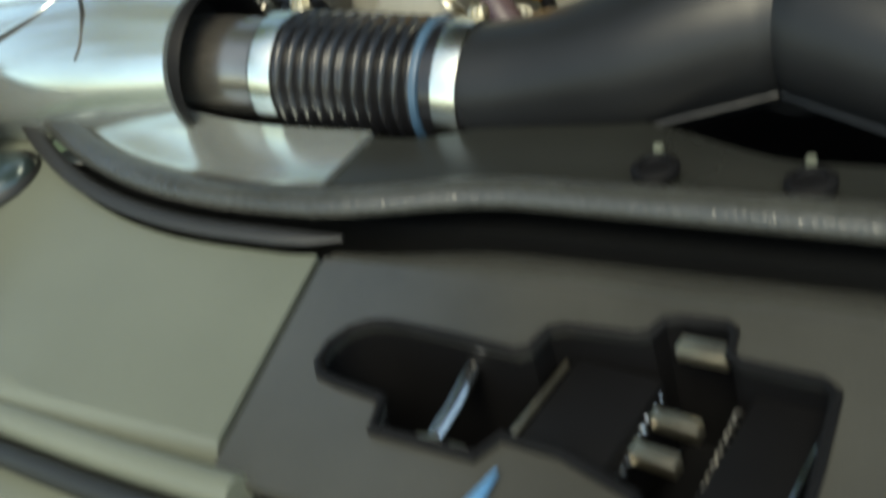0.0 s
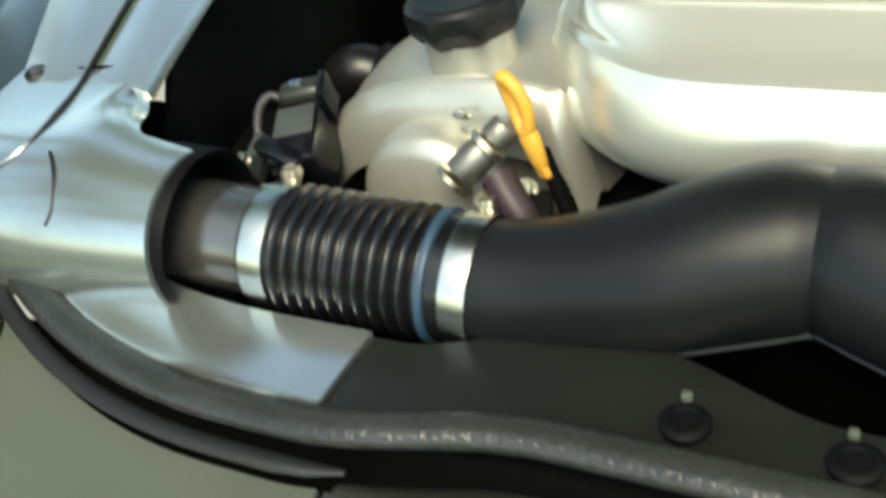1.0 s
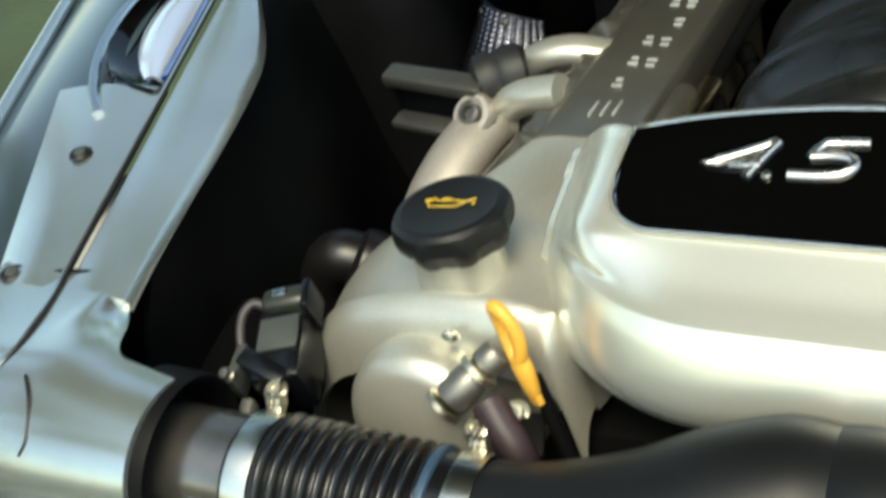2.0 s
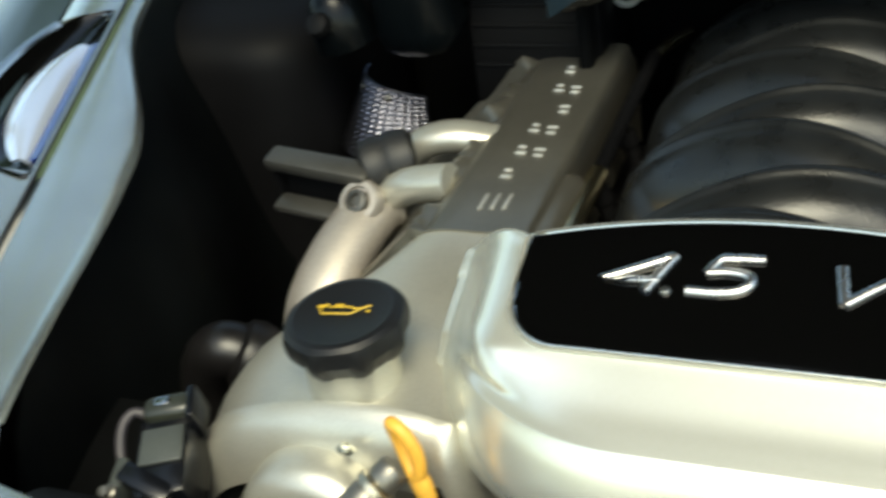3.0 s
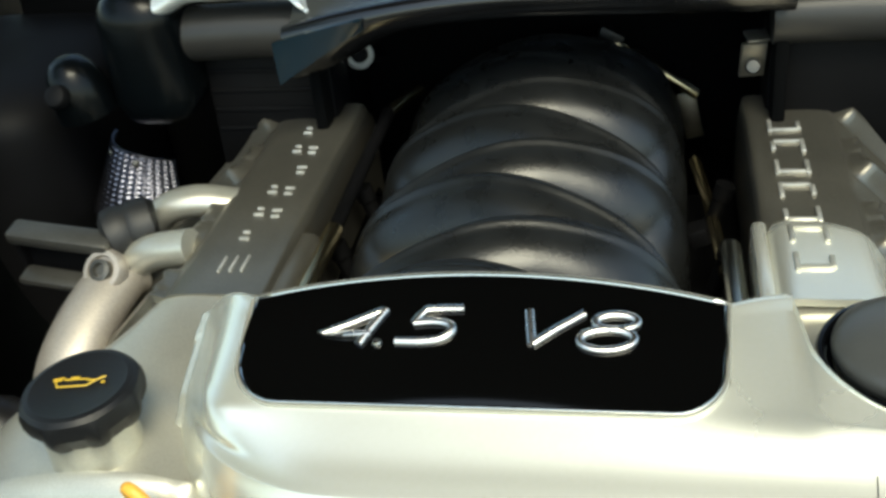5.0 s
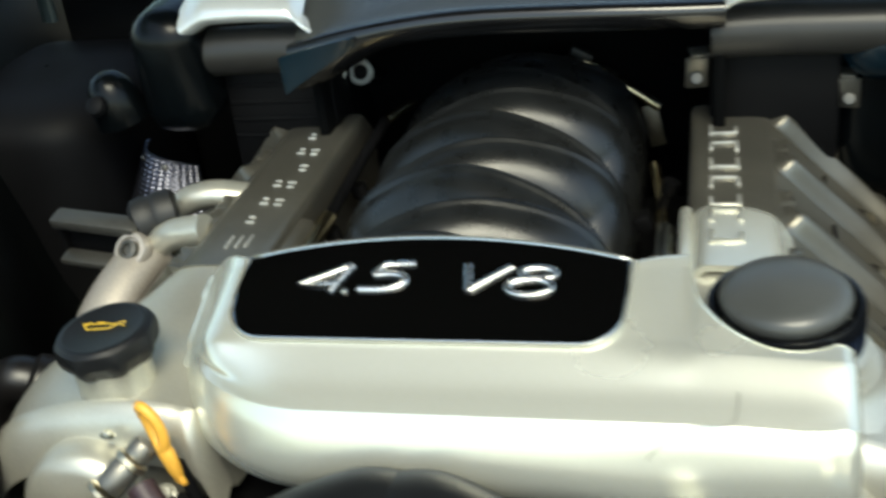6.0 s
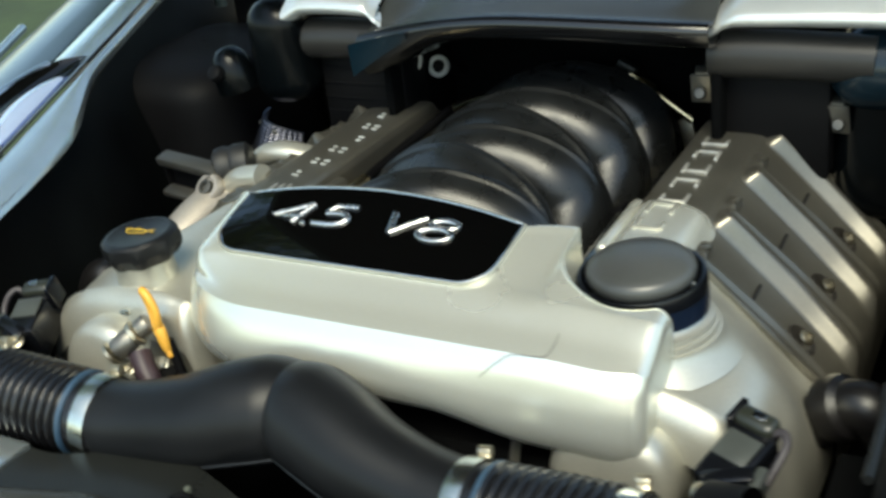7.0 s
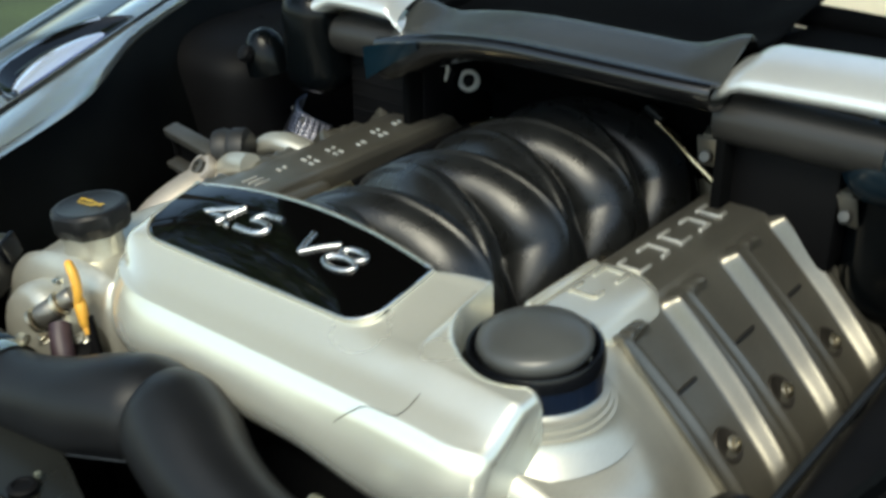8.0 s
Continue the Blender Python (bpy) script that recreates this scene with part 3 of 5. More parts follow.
# clips, studs and holes on the ledge
for x, y in ((-0.042, -0.282), (0.035, -0.285), (0.10, -0.283)):
    st = thing("ledge_clip", "dark plastic push clip on the radiator ledge", "clip", (x, y, 0.812), "ledge clips")
    part("disc", lathe([(0, 0), (0.012, 0), (0.0125, 0.004), (0.010, 0.006), (0.008, 0.006), (0.007, 0.004), (0, 0.004)], 20, (x, y, 0.811)), BLACK, st)
    part("lug", box((x - 0.004, y + 0.016, 0.814), (0.005, 0.005, 0.006), 0.001), FRONT, st)
for side in (-1,):
    for at, ax in (((-0.567, -0.144, 0.889), (0.1, -0.1, 1)), ((-0.545, -0.235, 0.872), (0.1, -0.2, 1)), ((-0.60, -0.02, 0.915), (0.1, -0.1, 1))):
        at = (-side * at[0], at[1], at[2])
        pc = thing("push_clip", "round grey plastic push clip in the fender trim", "clip", at, "push clips")
        part("flange", lathe([(0, 0), (0.0095, 0), (0.0095, 0.002), (0.0075, 0.0035), (0.0068, 0.002), (0, 0.0018)], 20, at, ax), DARKPANEL, pc)
        part("pin", lathe([(0, 0.0015), (0.0052, 0.0015), (0.0050, 0.004), (0.0035, 0.0048), (0, 0.005)], 16, at, ax), LABELGREY, pc)

# ---- engine block stand-in below the covers ----
block = thing("engine_block", "dark cast engine block below the covers", "engine", (0, 0.18, 0.46))
part("crankcase", box((0, 0.19, 0.62), (0.50, 0.56, 0.32), 0.03), BLACK, block)

# ---- silver front cover with its name plate ----
NX, NY, NR = 0.247, -0.012, 0.058


def cover_edge(x):
    """Rear edge of the cover's top: y and z."""
    if x < -0.145:
        t = (-0.145 - x) / 0.055
        return 0.04 * t, 0.950 - 0.029 * t ** 2
    if x <= 0.145:
        k = 1 - (x / 0.145) ** 2
        return 0.010 * k, 0.950 + 0.013 * k
    z = 0.950 - 0.026 * smooth(0.145, 0.26, x)
    if x < 0.190:
        return 0.027 * (x - 0.145) / 0.045, z
    d = max(0.0, NR * NR - (x - NX) ** 2)
    return NY - math.sqrt(d), z


def corner(x):
    """How far the rounded front corner sets the face back."""
    return 0.085 * max(0.0, (-0.06 - x) / 0.14) ** 2.4


def cover_foot(x):
    """Where the sloping top meets the hollow."""
    ye, ze = cover_edge(x)
    dz = min(0.0, ze - 0.950) if x < 0 else 0.0
    return min(-0.083 + 0.85 * corner(x) * smooth(-0.147, -0.185, x), ye - 0.012), 0.926 + dz * 0.8 - (0.003 * smooth(0.2, 0.28, x))


def cover_top(x, y):
    ye, ze = cover_edge(x)
    yf, zf = cover_foot(x)
    t = min(1.0, max(0.0, (ye - y) / (ye - yf)))
    swell = 0.0055 * smooth(0.19, 0.10, abs(x))
    return ze + (zf - ze) * t + swell * 4 * t * (1 - t)


def cover_profile(x):
    ye, ze = cover_edge(x)
    yf, zf = cover_foot(x)
    fy = corner(x) + 0.005 * max(0.0, (x - 0.250) / 0.031) ** 2.5
    rb = smooth(0.10, 0.2, x)
    dz = zf - 0.926
    top = [(ye + 0.003, ze - 0.040), (ye + 0.002, ze - 0.006), (ye - 0.003, ze)]
    run = [(ye + (yf - ye) * t, cover_top(x, ye + (yf - ye) * t)) for t in (0.15, 0.3, 0.5, 0.7, 0.85, 1.0)]
    low = [(-0.105, 0.9140 + dz), (-0.119, 0.9078 + dz), (-0.1262, 0.9047 + dz), (-0.1274, 0.9040 + dz), (-0.1284, 0.9022 + dz), (-0.1350, 0.890 + dz), (-0.1405, 0.873 + dz - 0.006 * rb),
           (-0.141, 0.856 + dz - 0.012 * rb), (-0.134, 0.840 + dz - 0.014 * rb), (-0.115, 0.825 + dz - 0.014 * rb)]
    soft = [(-0.105, 0.9195), (-0.117, 0.9140), (-0.1235, 0.9090), (-0.1258, 0.9065), (-0.1282, 0.9035), (-0.1350, 0.8925)]
    h = smooth(-0.145, -0.188, x)
    low = [(y + (soft[k][0] - y) * h, z + (soft[k][1] + dz - z) * h) if k < 6 else (y, z) for k, (y, z) in enumerate(low)]
    low = [(y + (fy + yf + 0.083) / 2 if k == 0 else y + fy, z) for k, (y, z) in enumerate(low)]
    return [Vector((x, y, z)) for y, z in top + run + low]


xs = sorted(set([round(v, 4) for v in np.linspace(-0.200, 0.19, 68)] + [round(v, 4) for v in np.linspace(0.1905, 0.2795, 30)]))
cols = [curve(cover_profile(x), 112) for x in xs]
last = cols[-1]


def down(col, dx, n, wide=6):
    """A rounded end: the profile moves out by dx and inwards by as much, along a quarter circle."""
    out = []
    for k in range(1, n + 1):
        a = k / n * math.pi / 2
        row = []
        for i, p in enumerate(col):
            t = (col[min(i + wide, len(col) - 1)] - col[max(i - wide, 0)]).normalized()
            rear = smooth(cover_edge(p.x)[0] - 0.014, cover_edge(p.x)[0] - 0.004, p.y)
            into = Vector((0, -t.z, t.y)).lerp(Vector((0, 0, -1)), rear) * abs(dx) * (1 - math.cos(a))
            row.append(p + into + Vector((dx * math.sin(a), 0, 0)))
        out.append(row)
    return out




def sagged(col, wide=26):
    """Towards its closed end the shell falls away inwards in a long soft curve."""
    s = 0.0085 * max(0.0, (-0.150 - col[0].x) / 0.050) ** 2
    out = []
    for i, p in enumerate(col):
        t = (col[min(i + wide, len(col) - 1)] - col[max(i - wide, 0)]).normalized()
        rear = smooth(cover_edge(p.x)[0] - 0.014, cover_edge(p.x)[0] - 0.004, p.y)
        out.append(p + Vector((0, -t.z, t.y)).lerp(Vector((0, 0, -1)), rear) * s)
    return out


cols = [sagged(c) for c in cols]
cols = down(cols[0], -0.006, 8, 26)[::-1] + cols + down(last, 0.012, 9)
bm = bmesh.new()
g = [[bm.verts.new(p) for p in c] for c in cols]
for a, b in zip(g, g[1:]):
    for k in range(len(a) - 1):
        bm.faces.new((a[k], b[k], b[k + 1], a[k + 1]))
bm.faces.new(g[-1])
bm.faces.new(g[0])
cover = thing("engine_cover", "silver painted plastic front engine cover with black name plate", "engine cover", (0.03, -0.06, 0.83))
part("shell", bm, SILVER, cover, angle=70)
# parting line of the separate end piece
line = []
for x, k in zip(curve([(0.2165, 0, 0), (0.2150, 0, 0), (0.2100, 0, 0), (0.1960, 0, 0), (0.1790, 0, 0), (0.1600, 0, 0)], 40), np.linspace(0.50, 0.80, 40)):
    pr = curve(cover_profile(x.x), 200)
    line.append(pr[int(k * 199)] + Vector((0, -0.0006, 0.0006)))
part("parting_line", sweep(line, 0.0003, 6), RUBBER, cover)


def plate_point(x, y, up):
    return Vector((x, y - 0.2 * up, cover_top(x, y) + up))


def plate_line(n):
    out = [(x, cover_edge(x)[0] - 0.003) for x in np.linspace(-0.1445, 0.1445, n)]
    r, yb = 0.024, -0.0785
    for a in np.linspace(0, math.pi / 2, 9):
        out.append((0.1375 - r + r * math.cos(a) + 0.004 * (1 - a / 1.571), yb + r - r * math.sin(a)))
    for a in np.linspace(math.pi / 2, 0, 9):
        out.append((-(0.1375 - r + r * math.cos(a) + 0.004 * (1 - a / 1.571)), yb + r - r * math.sin(a)))
    return out


def plate_low(x):
    r, yb, c = 0.024, -0.0785, 0.1375 - 0.024
    d = min(1.0, max(0.0, (abs(x) - c) / (r + 0.0072)))
    return yb + r - r * math.sqrt(1 - d ** 2.0)


def plate_fn(u, v):
    x = (u - 0.5) * 2 * 0.1443
    y0, y1 = cover_edge(x)[0] - 0.003, plate_low(x)
    return plate_point(x, y0 + (y1 - y0) * v, 0.0026)


plate = part("name_plate", surf(plate_fn, 81, 16, 0.002), GLOSS, cover, "piano-black name plate with chrome edge", angle=30)
part("recess", sweep([plate_point(x * 1.008, y - 0.0006, 0.0008) for x, y in plate_line(60)], 0.0036, 10, closed=True, flat=0.4), CAST, cover)
part("chrome_edge", sweep([plate_point(x, y, 0.0026) for x, y in plate_line(60)], 0.0012, 8, closed=True), CHROME, plate, "thin chrome edge")


def stroke(pts, n, width=0.0029, closed=False):
    """A raised slanted stroke on the plate; pts count in units of 0.1 mm from the plate's middle."""
    if n > len(pts):
        pts = curve([(x, y, 0) for x, y in pts], n)
    return sweep([plate_point(p[0] * 1e-4, p[1] * 1e-4 - 0.0112, 0.0036) for p in pts], width, 10, closed, flat=0.75)


def ring_stroke(cx, cy, rx, ry, slant):
    pts = []
    for k in range(32):
        a = 2 * math.pi * k / 32
        pts.append((cx + rx * math.cos(a) + slant * ry * math.sin(a), cy + ry * math.sin(a)))
    return stroke(pts, 0, 0.0027, True)


def join(*bms):
    out = bmesh.new()
    for b in bms:
        me = bpy.data.meshes.new("tmp")
        b.to_mesh(me)
        b.free()
        out.from_mesh(me)
        bpy.data.meshes.remove(me)
    return out


part("numeral_four", join(stroke([(-570, -108), (-735, -185), (-940, -272), (-790, -276), (-625, -268)], 0), stroke([(-560, -104), (-632, -230), (-692, -340)], 0)), LETTER, plate, "raised chrome numeral 4", angle=50)
part("point", lathe([(0.0030, 0), (0.0030, 0.0012), (0.0022, 0.0024), (0, 0.0028)], 16, plate_point(-0.0580, -0.0440, 0.0026), (0, -0.25, 1)), LETTER, plate, "raised chrome point")
part("numeral_five", join(stroke([(-82, -96), (-190, -98), (-305, -104), (-345, -152), (-372, -200)], 0), stroke([(-372, -200), (-260, -190), (-160, -205), (-138, -250), (-190, -300), (-300, -322), (-470, -322)], 30)), LETTER, plate, "raised chrome numeral 5", angle=50)
part("letter_v", join(stroke([(308, -106), (322, -210), (338, -322)], 0), stroke([(338, -322), (480, -215), (628, -110)], 0)), LETTER, plate, "raised chrome letter V", angle=50)
part("numeral_eight", join(ring_stroke(815, -158, 118, 52, 0.4), ring_stroke(764, -278, 152, 66, 0.4)), LETTER, plate, "raised chrome numeral 8", angle=50)

# ---- oil filler cap ----
OX, OY = -0.2505, -0.0550
cap = thing("oil_filler_cap", "black plastic oil filler cap with yellow oil-can symbol", "cap", (OX, OY, 0.872))
prof = [(0.0, -0.002), (0.0320, -0.002), (0.0345, -0.0010), (0.0382, 0.0045), (0.0395, 0.0105), (0.0395, 0.0180), (0.0384, 0.0220), (0.0350, 0.0246), (0.0315, 0.0252), (0.0300, 0.0246), (0.0, 0.0252)]


def grips(a, i):
    """Eight flats round the skirt that run out into the round top."""
    k = (0, 0.5, 1, 1, 1, 0.85, 0.35, 0, 0, 0, 0)[i]
    d = (a + 0.15) % (math.pi / 4) - math.pi / 8
    return 1.0 + k * (0.945 / math.cos(d) - 1.0) - (0.05 * k if i < 4 and abs(d) < 0.2 else 0.0)


part("grip", lathe(prof, 96, (OX, OY, 0.8960), (-0.06, -0.05, 1), grips), DUCT, cap, angle=24)
zt = 0.9218
can = [(-0.0175, 0.004), (-0.0135, -0.0035), (0.006, -0.0035), (0.013, 0.003), (0.0165, 0.0045), (0.012, 0.0015), (0.007, 0.0015), (0.003, 0.003), (-0.010, 0.003), (-0.0125, 0.0055)]
tilt = Matrix.Translation((OX - 0.001, OY, zt)) @ Vector((0, 0, 1)).rotation_difference(Vector((-0.06, -0.05, 1))).to_matrix().to_4x4() @ pose(0, 0, 0, 0, 0, 4)
s = sweep([(x, y, 0.0) for x, y in can], 0.0008, 6, closed=True, flat=0.5)
s.transform(tilt)
part("oil_can_symbol", s, PRINT, cap, "yellow printed oil-can outline")
for nm, at, size in (("symbol_spout", (-0.0155, 0.0035), (0.006, 0.0025, 0.0006)), ("symbol_lid", (-0.004, 0.0048), (0.006, 0.0016, 0.0006)), ("symbol_drop", (0.0165, -0.001), (0.0022, 0.0022, 0.0006))):
    b = box((at[0], at[1], 0), size, 0.0002)
    b.transform(tilt)
    part(nm, b, PRINT, cap)

# ---- timing covers, valve covers, both banks ----
for side in (-1, 1):
    tc = thing("timing_cover", "silver cast timing cover with a round cam housing", "engine cover", (side * 0.28, -0.05, 0.70), "timing covers")

    # across the bank: distance from the middle and height
    line = curve([(0, a, b) for a, b in ((0.150, 0.80), (0.165, 0.862), (0.185, 0.873), (0.225, 0.877), (0.270, 0.873), (0.318, 0.862), (0.352, 0.845), (0.376, 0.812), (0.388, 0.76), (0.390, 0.70))], 120)
    vline = curve([(0, a, b) for a, b in ((0.160, 0.80), (0.172, 0.872), (0.185, 0.889), (0.220, 0.892), (0.248, 0.891), (0.268, 0.882), (0.305, 0.846), (0.345, 0.806), (0.388, 0.76), (0.392, 0.70))], 120)

    def tc_fn(u, v):
        p = line[int(round(u * 119))]
        k = smooth(0.0, 0.35, v)
        y = -0.106 + 0.203 * v
        drop = 0.046 * (1 - math.sqrt(1 - (1 - v / 0.11) ** 2)) if v < 0.11 else 0.006 * smooth(0.45, 0.11, v)
        cx = 0.262
        q = vline[int(round(u * 119))]
        p = p.lerp(q, smooth(0.45, 1.0, v))
        return (p.y + (cx - p.y) * 0.10 * (1 - k), y, p.z - drop)
    part("body", mirrored(surf(lambda u, v: (lambda q: (-q[0], q[1], q[2]))(tc_fn(u, v)), 120, 70, 0.006), side), CAST, tc, angle=60)
    cyl = [(0.072, 0.030), (0.072, 0.004), (0.0700, 0.001), (0.0580, 0.002), (0.0550, -0.001), (0.0540, -0.006), (0.0535, -0.034), (0.0520, -0.043), (0.0475, -0.050), (0.0380, -0.054), (0, -0.055)]
    part("cam_housing", lathe([(r, -h) for r, h in cyl], 48, (side * 0.262, -0.085, 0.796), (0, -1, 0.12)), CAST, tc, angle=50)
    if side < 0:
        part("filler_neck", lathe([(0.046, 0.0), (0.040, 0.004), (0.034, 0.010), (0.0305, 0.018), (0.0295, 0.034), (0.029, 0.050)], 40, (OX, OY, 0.850), (-0.06, -0.05, 1)), CAST, tc)
    else:
        neck = [(0.084, -0.010), (0.073, 0.000), (0.0675, 0.006), (0.0665, 0.010), (0.0640, 0.0108), (0.0632, 0.0150), (0.0608, 0.0158), (0.0600, 0.0200), (0.0560, 0.0208), (0.0530, 0.0225), (0.050, 0.030)]
        part("filler_neck", lathe(neck, 48, (NX + 0.002, NY + 0.002, 0.869), (0, 0, 1)), CAST, tc)

    vc = thing("valve_cover", "brown-grey painted alloy valve cover with raised cross ribs", "valve cover", (side * 0.28, 0.26, 0.70), "valve covers")
    vs = curve([(0, a, b) for a, b in ((0.178, 0.80), (0.179, 0.87), (0.1805, 0.888), (0.187, 0.8935), (0.215, 0.8935), (0.246, 0.8930), (0.262, 0.886), (0.30, 0.847), (0.345, 0.803), (0.395, 0.752), (0.402, 0.70))], 110)

    def pod(a, y):
        """Relief of the raised pods on the sloping flank, 0 to 1: a ridge that loops round the top and down both sides of a shallow hollow."""
        s = max(0.0, a - 0.257) * 1.4
        bow = 0.036 * (s / 0.2) * (1 - s / 0.2) - 0.013 * (s / 0.2) ** 2
        best = 0.0
        for yk in (0.066, 0.172, 0.284, 0.389):
            d = y - yk - bow
            r = 0.015
            w = 2 * r + 0.10 * s
            e = min(d, w - d) if s > r else r - math.hypot(min(d, w - d) - r if d < w else d - w - r, s - r)
            ridge = 1 - (0.50 - 0.15 * smooth(0.4 * w, 0.9 * w, d)) * smooth(0.002, 0.015, e) + 0.12 * smooth(0.010, 0.024, e)
            best = max(best, smooth(-0.011, 0.005, e) * ridge * (1 - 0.35 * smooth(0.45 * w, 0.8 * w, d)))
        return best * smooth(0.402, 0.385, a) * smooth(0.0, 0.010, s)

    def vc_fn(u, v):
        p = vs[int(round(u * 109))]
        y = 0.088 + 0.365 * v
        lobe = 0.0160 * pod(p.y, y)
        end = 0.02 * smooth(0.93, 1.0, v)
        return (-(p.y + lobe * 0.7), y, p.z + lobe * 0.7 - end)
    part("body", mirrored(surf(vc_fn, 110, 300, 0.006), side), ALLOY, vc, angle=75)
    def pad(u, v):
        a = 0.181 + 0.092 * u
        z = float(np.interp(a, [p.y for p in vs[15:]], [p.z for p in vs[15:]]))
        swell = smooth(0, 0.16, u) * smooth(1.0, 0.72, u) * smooth(1.0, 0.84, v)
        return (-a, 0.080 + (0.115 - 0.035 * u + 0.02 * math.sin(u * 3.1)) * v, z - 0.0015 + 0.0085 * swell)
    if side > 0:
        part("front_pad", mirrored(surf(pad, 24, 16, 0.006), side), SILVER, vc, "lighter silver front pad")
        part("pad_side", box((0.1790, 0.138, 0.868), (0.012, 0.112, 0.056), 0.005, (0, 0, 0), seg=3), SILVER, vc)
    for k, y in enumerate((0.066, 0.172, 0.284, 0.389)):
        if k:
            part("gasket_slot", mirrored(sweep([(-0.3105, y - 0.070, 0.8385), (-0.3105, y - 0.045, 0.8395), (-0.3105, y - 0.024, 0.8395)], 0.0021, 6), side), RUBBER, vc)
        # the well is shallow; dark alloy paints the shade of a deeper hollow
        part("bolt_well", mirrored(lathe([(0.0175, 0.0005), (0.0155, 0.0030), (0.0130, 0.0026), (0.0105, 0.0012), (0.0, 0.0010)], 24, (-0.352, y + 0.068, 0.795), (-0.7, 0, 0.7)), side), HOLLOW, vc, "bolt well, its shade put into the colour")
        hex_bolt((side * 0.3555, y + 0.074, 0.7955), (side * 0.7, 0, 0.7), 0.0052, "bright hex bolt in the valve cover flange", ZINC, False, "valve cover bolts")
    # raised plain strokes where the maker's word stands
    for k in range(7):
        y = 0.118 + 0.039 * k
        # left bank: short bright ticks paint the glints on the letters' edges
        if side < 0:
            marks = ((-0.008, 0.004, 0.0085, 0.0034), (0.007, 0.001, 0.0075, 0.0034), (0.006, 0.011, 0.009, 0.003), (-0.009, 0.014, 0.006, 0.003))
            if k == 0:
                marks = ((-0.013, 0.004, 0.0022, 0.022), (-0.004, 0.005, 0.0022, 0.022), (0.005, 0.006, 0.0022, 0.022))
            for dx, dy, w, ln in marks:
                if k == 0 or (k * 2 + (dx > 0)) % 5 != 3:
                    part("badge_stroke", mirrored(box((-0.212 + dx, y + dy + 0.006, 0.8942), (w, ln, 0.0026), 0.0008), side), BADGE, vc)
            continue
        lift = 0.8945 + 0.0070 * smooth(0.195, 0.165, y)
        for dx, ln in ((-0.012, 0.022), (0.012, 0.022)):
            part("badge_stroke", mirrored(box((-0.212 + dx, y + 0.008, lift), (0.0038, ln - (0.008 if (k + (dx > 0)) % 3 == 0 else 0), 0.0034), 0.0008), side), CAST if y < 0.18 else BADGE, vc)
        part("badge_stroke", mirrored(box((-0.212, y + (0.017 if k % 2 else 0.001), lift - 0.0001), (0.022, 0.0036, 0.0032), 0.0008), side), CAST if y < 0.18 else BADGE, vc)

    # fuel rail beside the manifold
    fr = thing("fuel_rail", "yellow-passivated steel fuel rail beside the manifold", "fuel rail", (side * 0.15, 0.25, 0.84), "fuel rails")
    part("rail", mirrored(sweep([(-0.166, 0.06, 0.868), (-0.164, 0.14, 0.870), (-0.162, 0.22, 0.871)] if side < 0 else [(-0.161, 0.06, 0.866), (-0.161, 0.12, 0.868), (-0.160, 0.195, 0.870)], 0.0080, 16), side), BRASSY if side < 0 else STEEL, fr)
    part("rail_pipe", mirrored(sweep([(-0.157, 0.428, 0.883), (-0.145, 0.455, 0.886), (-0.134, 0.480, 0.885)] if side < 0 else [(-0.158, 0.20, 0.84), (-0.150, 0.36, 0.82), (-0.140, 0.44, 0.82)], 0.0055, 12), side), BRASSY, fr)
    if side < 0:
        part("rail_middle", sweep([(-0.162, 0.218, 0.871), (-0.160, 0.32, 0.877), (-0.157, 0.43, 0.883)], 0.0062, 14), BLACK, fr, "black middle length of the rail")
        part("inner_bulge", box((-0.1775, 0.135, 0.846), (0.022, 0.125, 0.080), 0.010, (0, 0, -2), seg=4), ALLOY, vc)
    for y in (0.12, 0.22, 0.32):
        part("injector", mirrored(lathe([(0, 0), (0.007, 0), (0.007, 0.03), (0.009, 0.032), (0.009, 0.045), (0, 0.045)], 14, (-0.150, y, 0.815), (-0.3, 0, 1)), side), BLACK, fr)
    part("injector_plug", mirrored(box((-0.138, 0.25, 0.85), (0.016, 0.02, 0.016), 0.002, (0, 20, 0)), side), BLACK, fr)

# ---- large black cap on the other bank ----
rc = thing("tank_cap", "large domed black plastic cap with a blue-sheened tab", "cap", (NX, NY, 0.893))
part("dome", lathe([(0.042, 0.0), (0.0445, 0.003), (0.0455, 0.008), (0.0445, 0.0125), (0.041, 0.0155), (0.033, 0.0190), (0.018, 0.0215), (0, 0.0225)], 56, (NX + 0.003, NY + 0.004, 0.9190), (-0.04, -0.06, 1)), CAPGREY, rc, angle=50)
part("rim", lathe([(0.046, -0.012), (0.0530, -0.010), (0.0542, -0.002), (0.0540, 0.008), (0.0525, 0.0115), (0.0500, 0.0118), (0.0480, 0.0090), (0.0465, 0.004), (0.044, 0.003)], 56, (NX + 0.003, NY + 0.004, 0.9135), (-0.03, -0.05, 1)), SATIN, rc)
# the tab's dark blue paints the sky mirrored in black plastic
part("tab", surf(lambda u, v: (NX + 0.003 + 0.0545 * math.cos(-1.25 + 1.5 * u), NY + 0.004 + 0.0545 * math.sin(-1.25 + 1.5 * u), 0.912 - 0.017 * v), 14, 5, 0.003), shade("tab_blue_sheen", (0.006, 0.011, 0.024), 0.22), rc, "glossy black tab, blue sky sheen in its colour")

# ---- intake manifold ----
mani = thing("intake_manifold", "black moulded plastic intake manifold with arched runners", "intake manifold", (0, 0.25, 0.80))
PITCH = 0.125


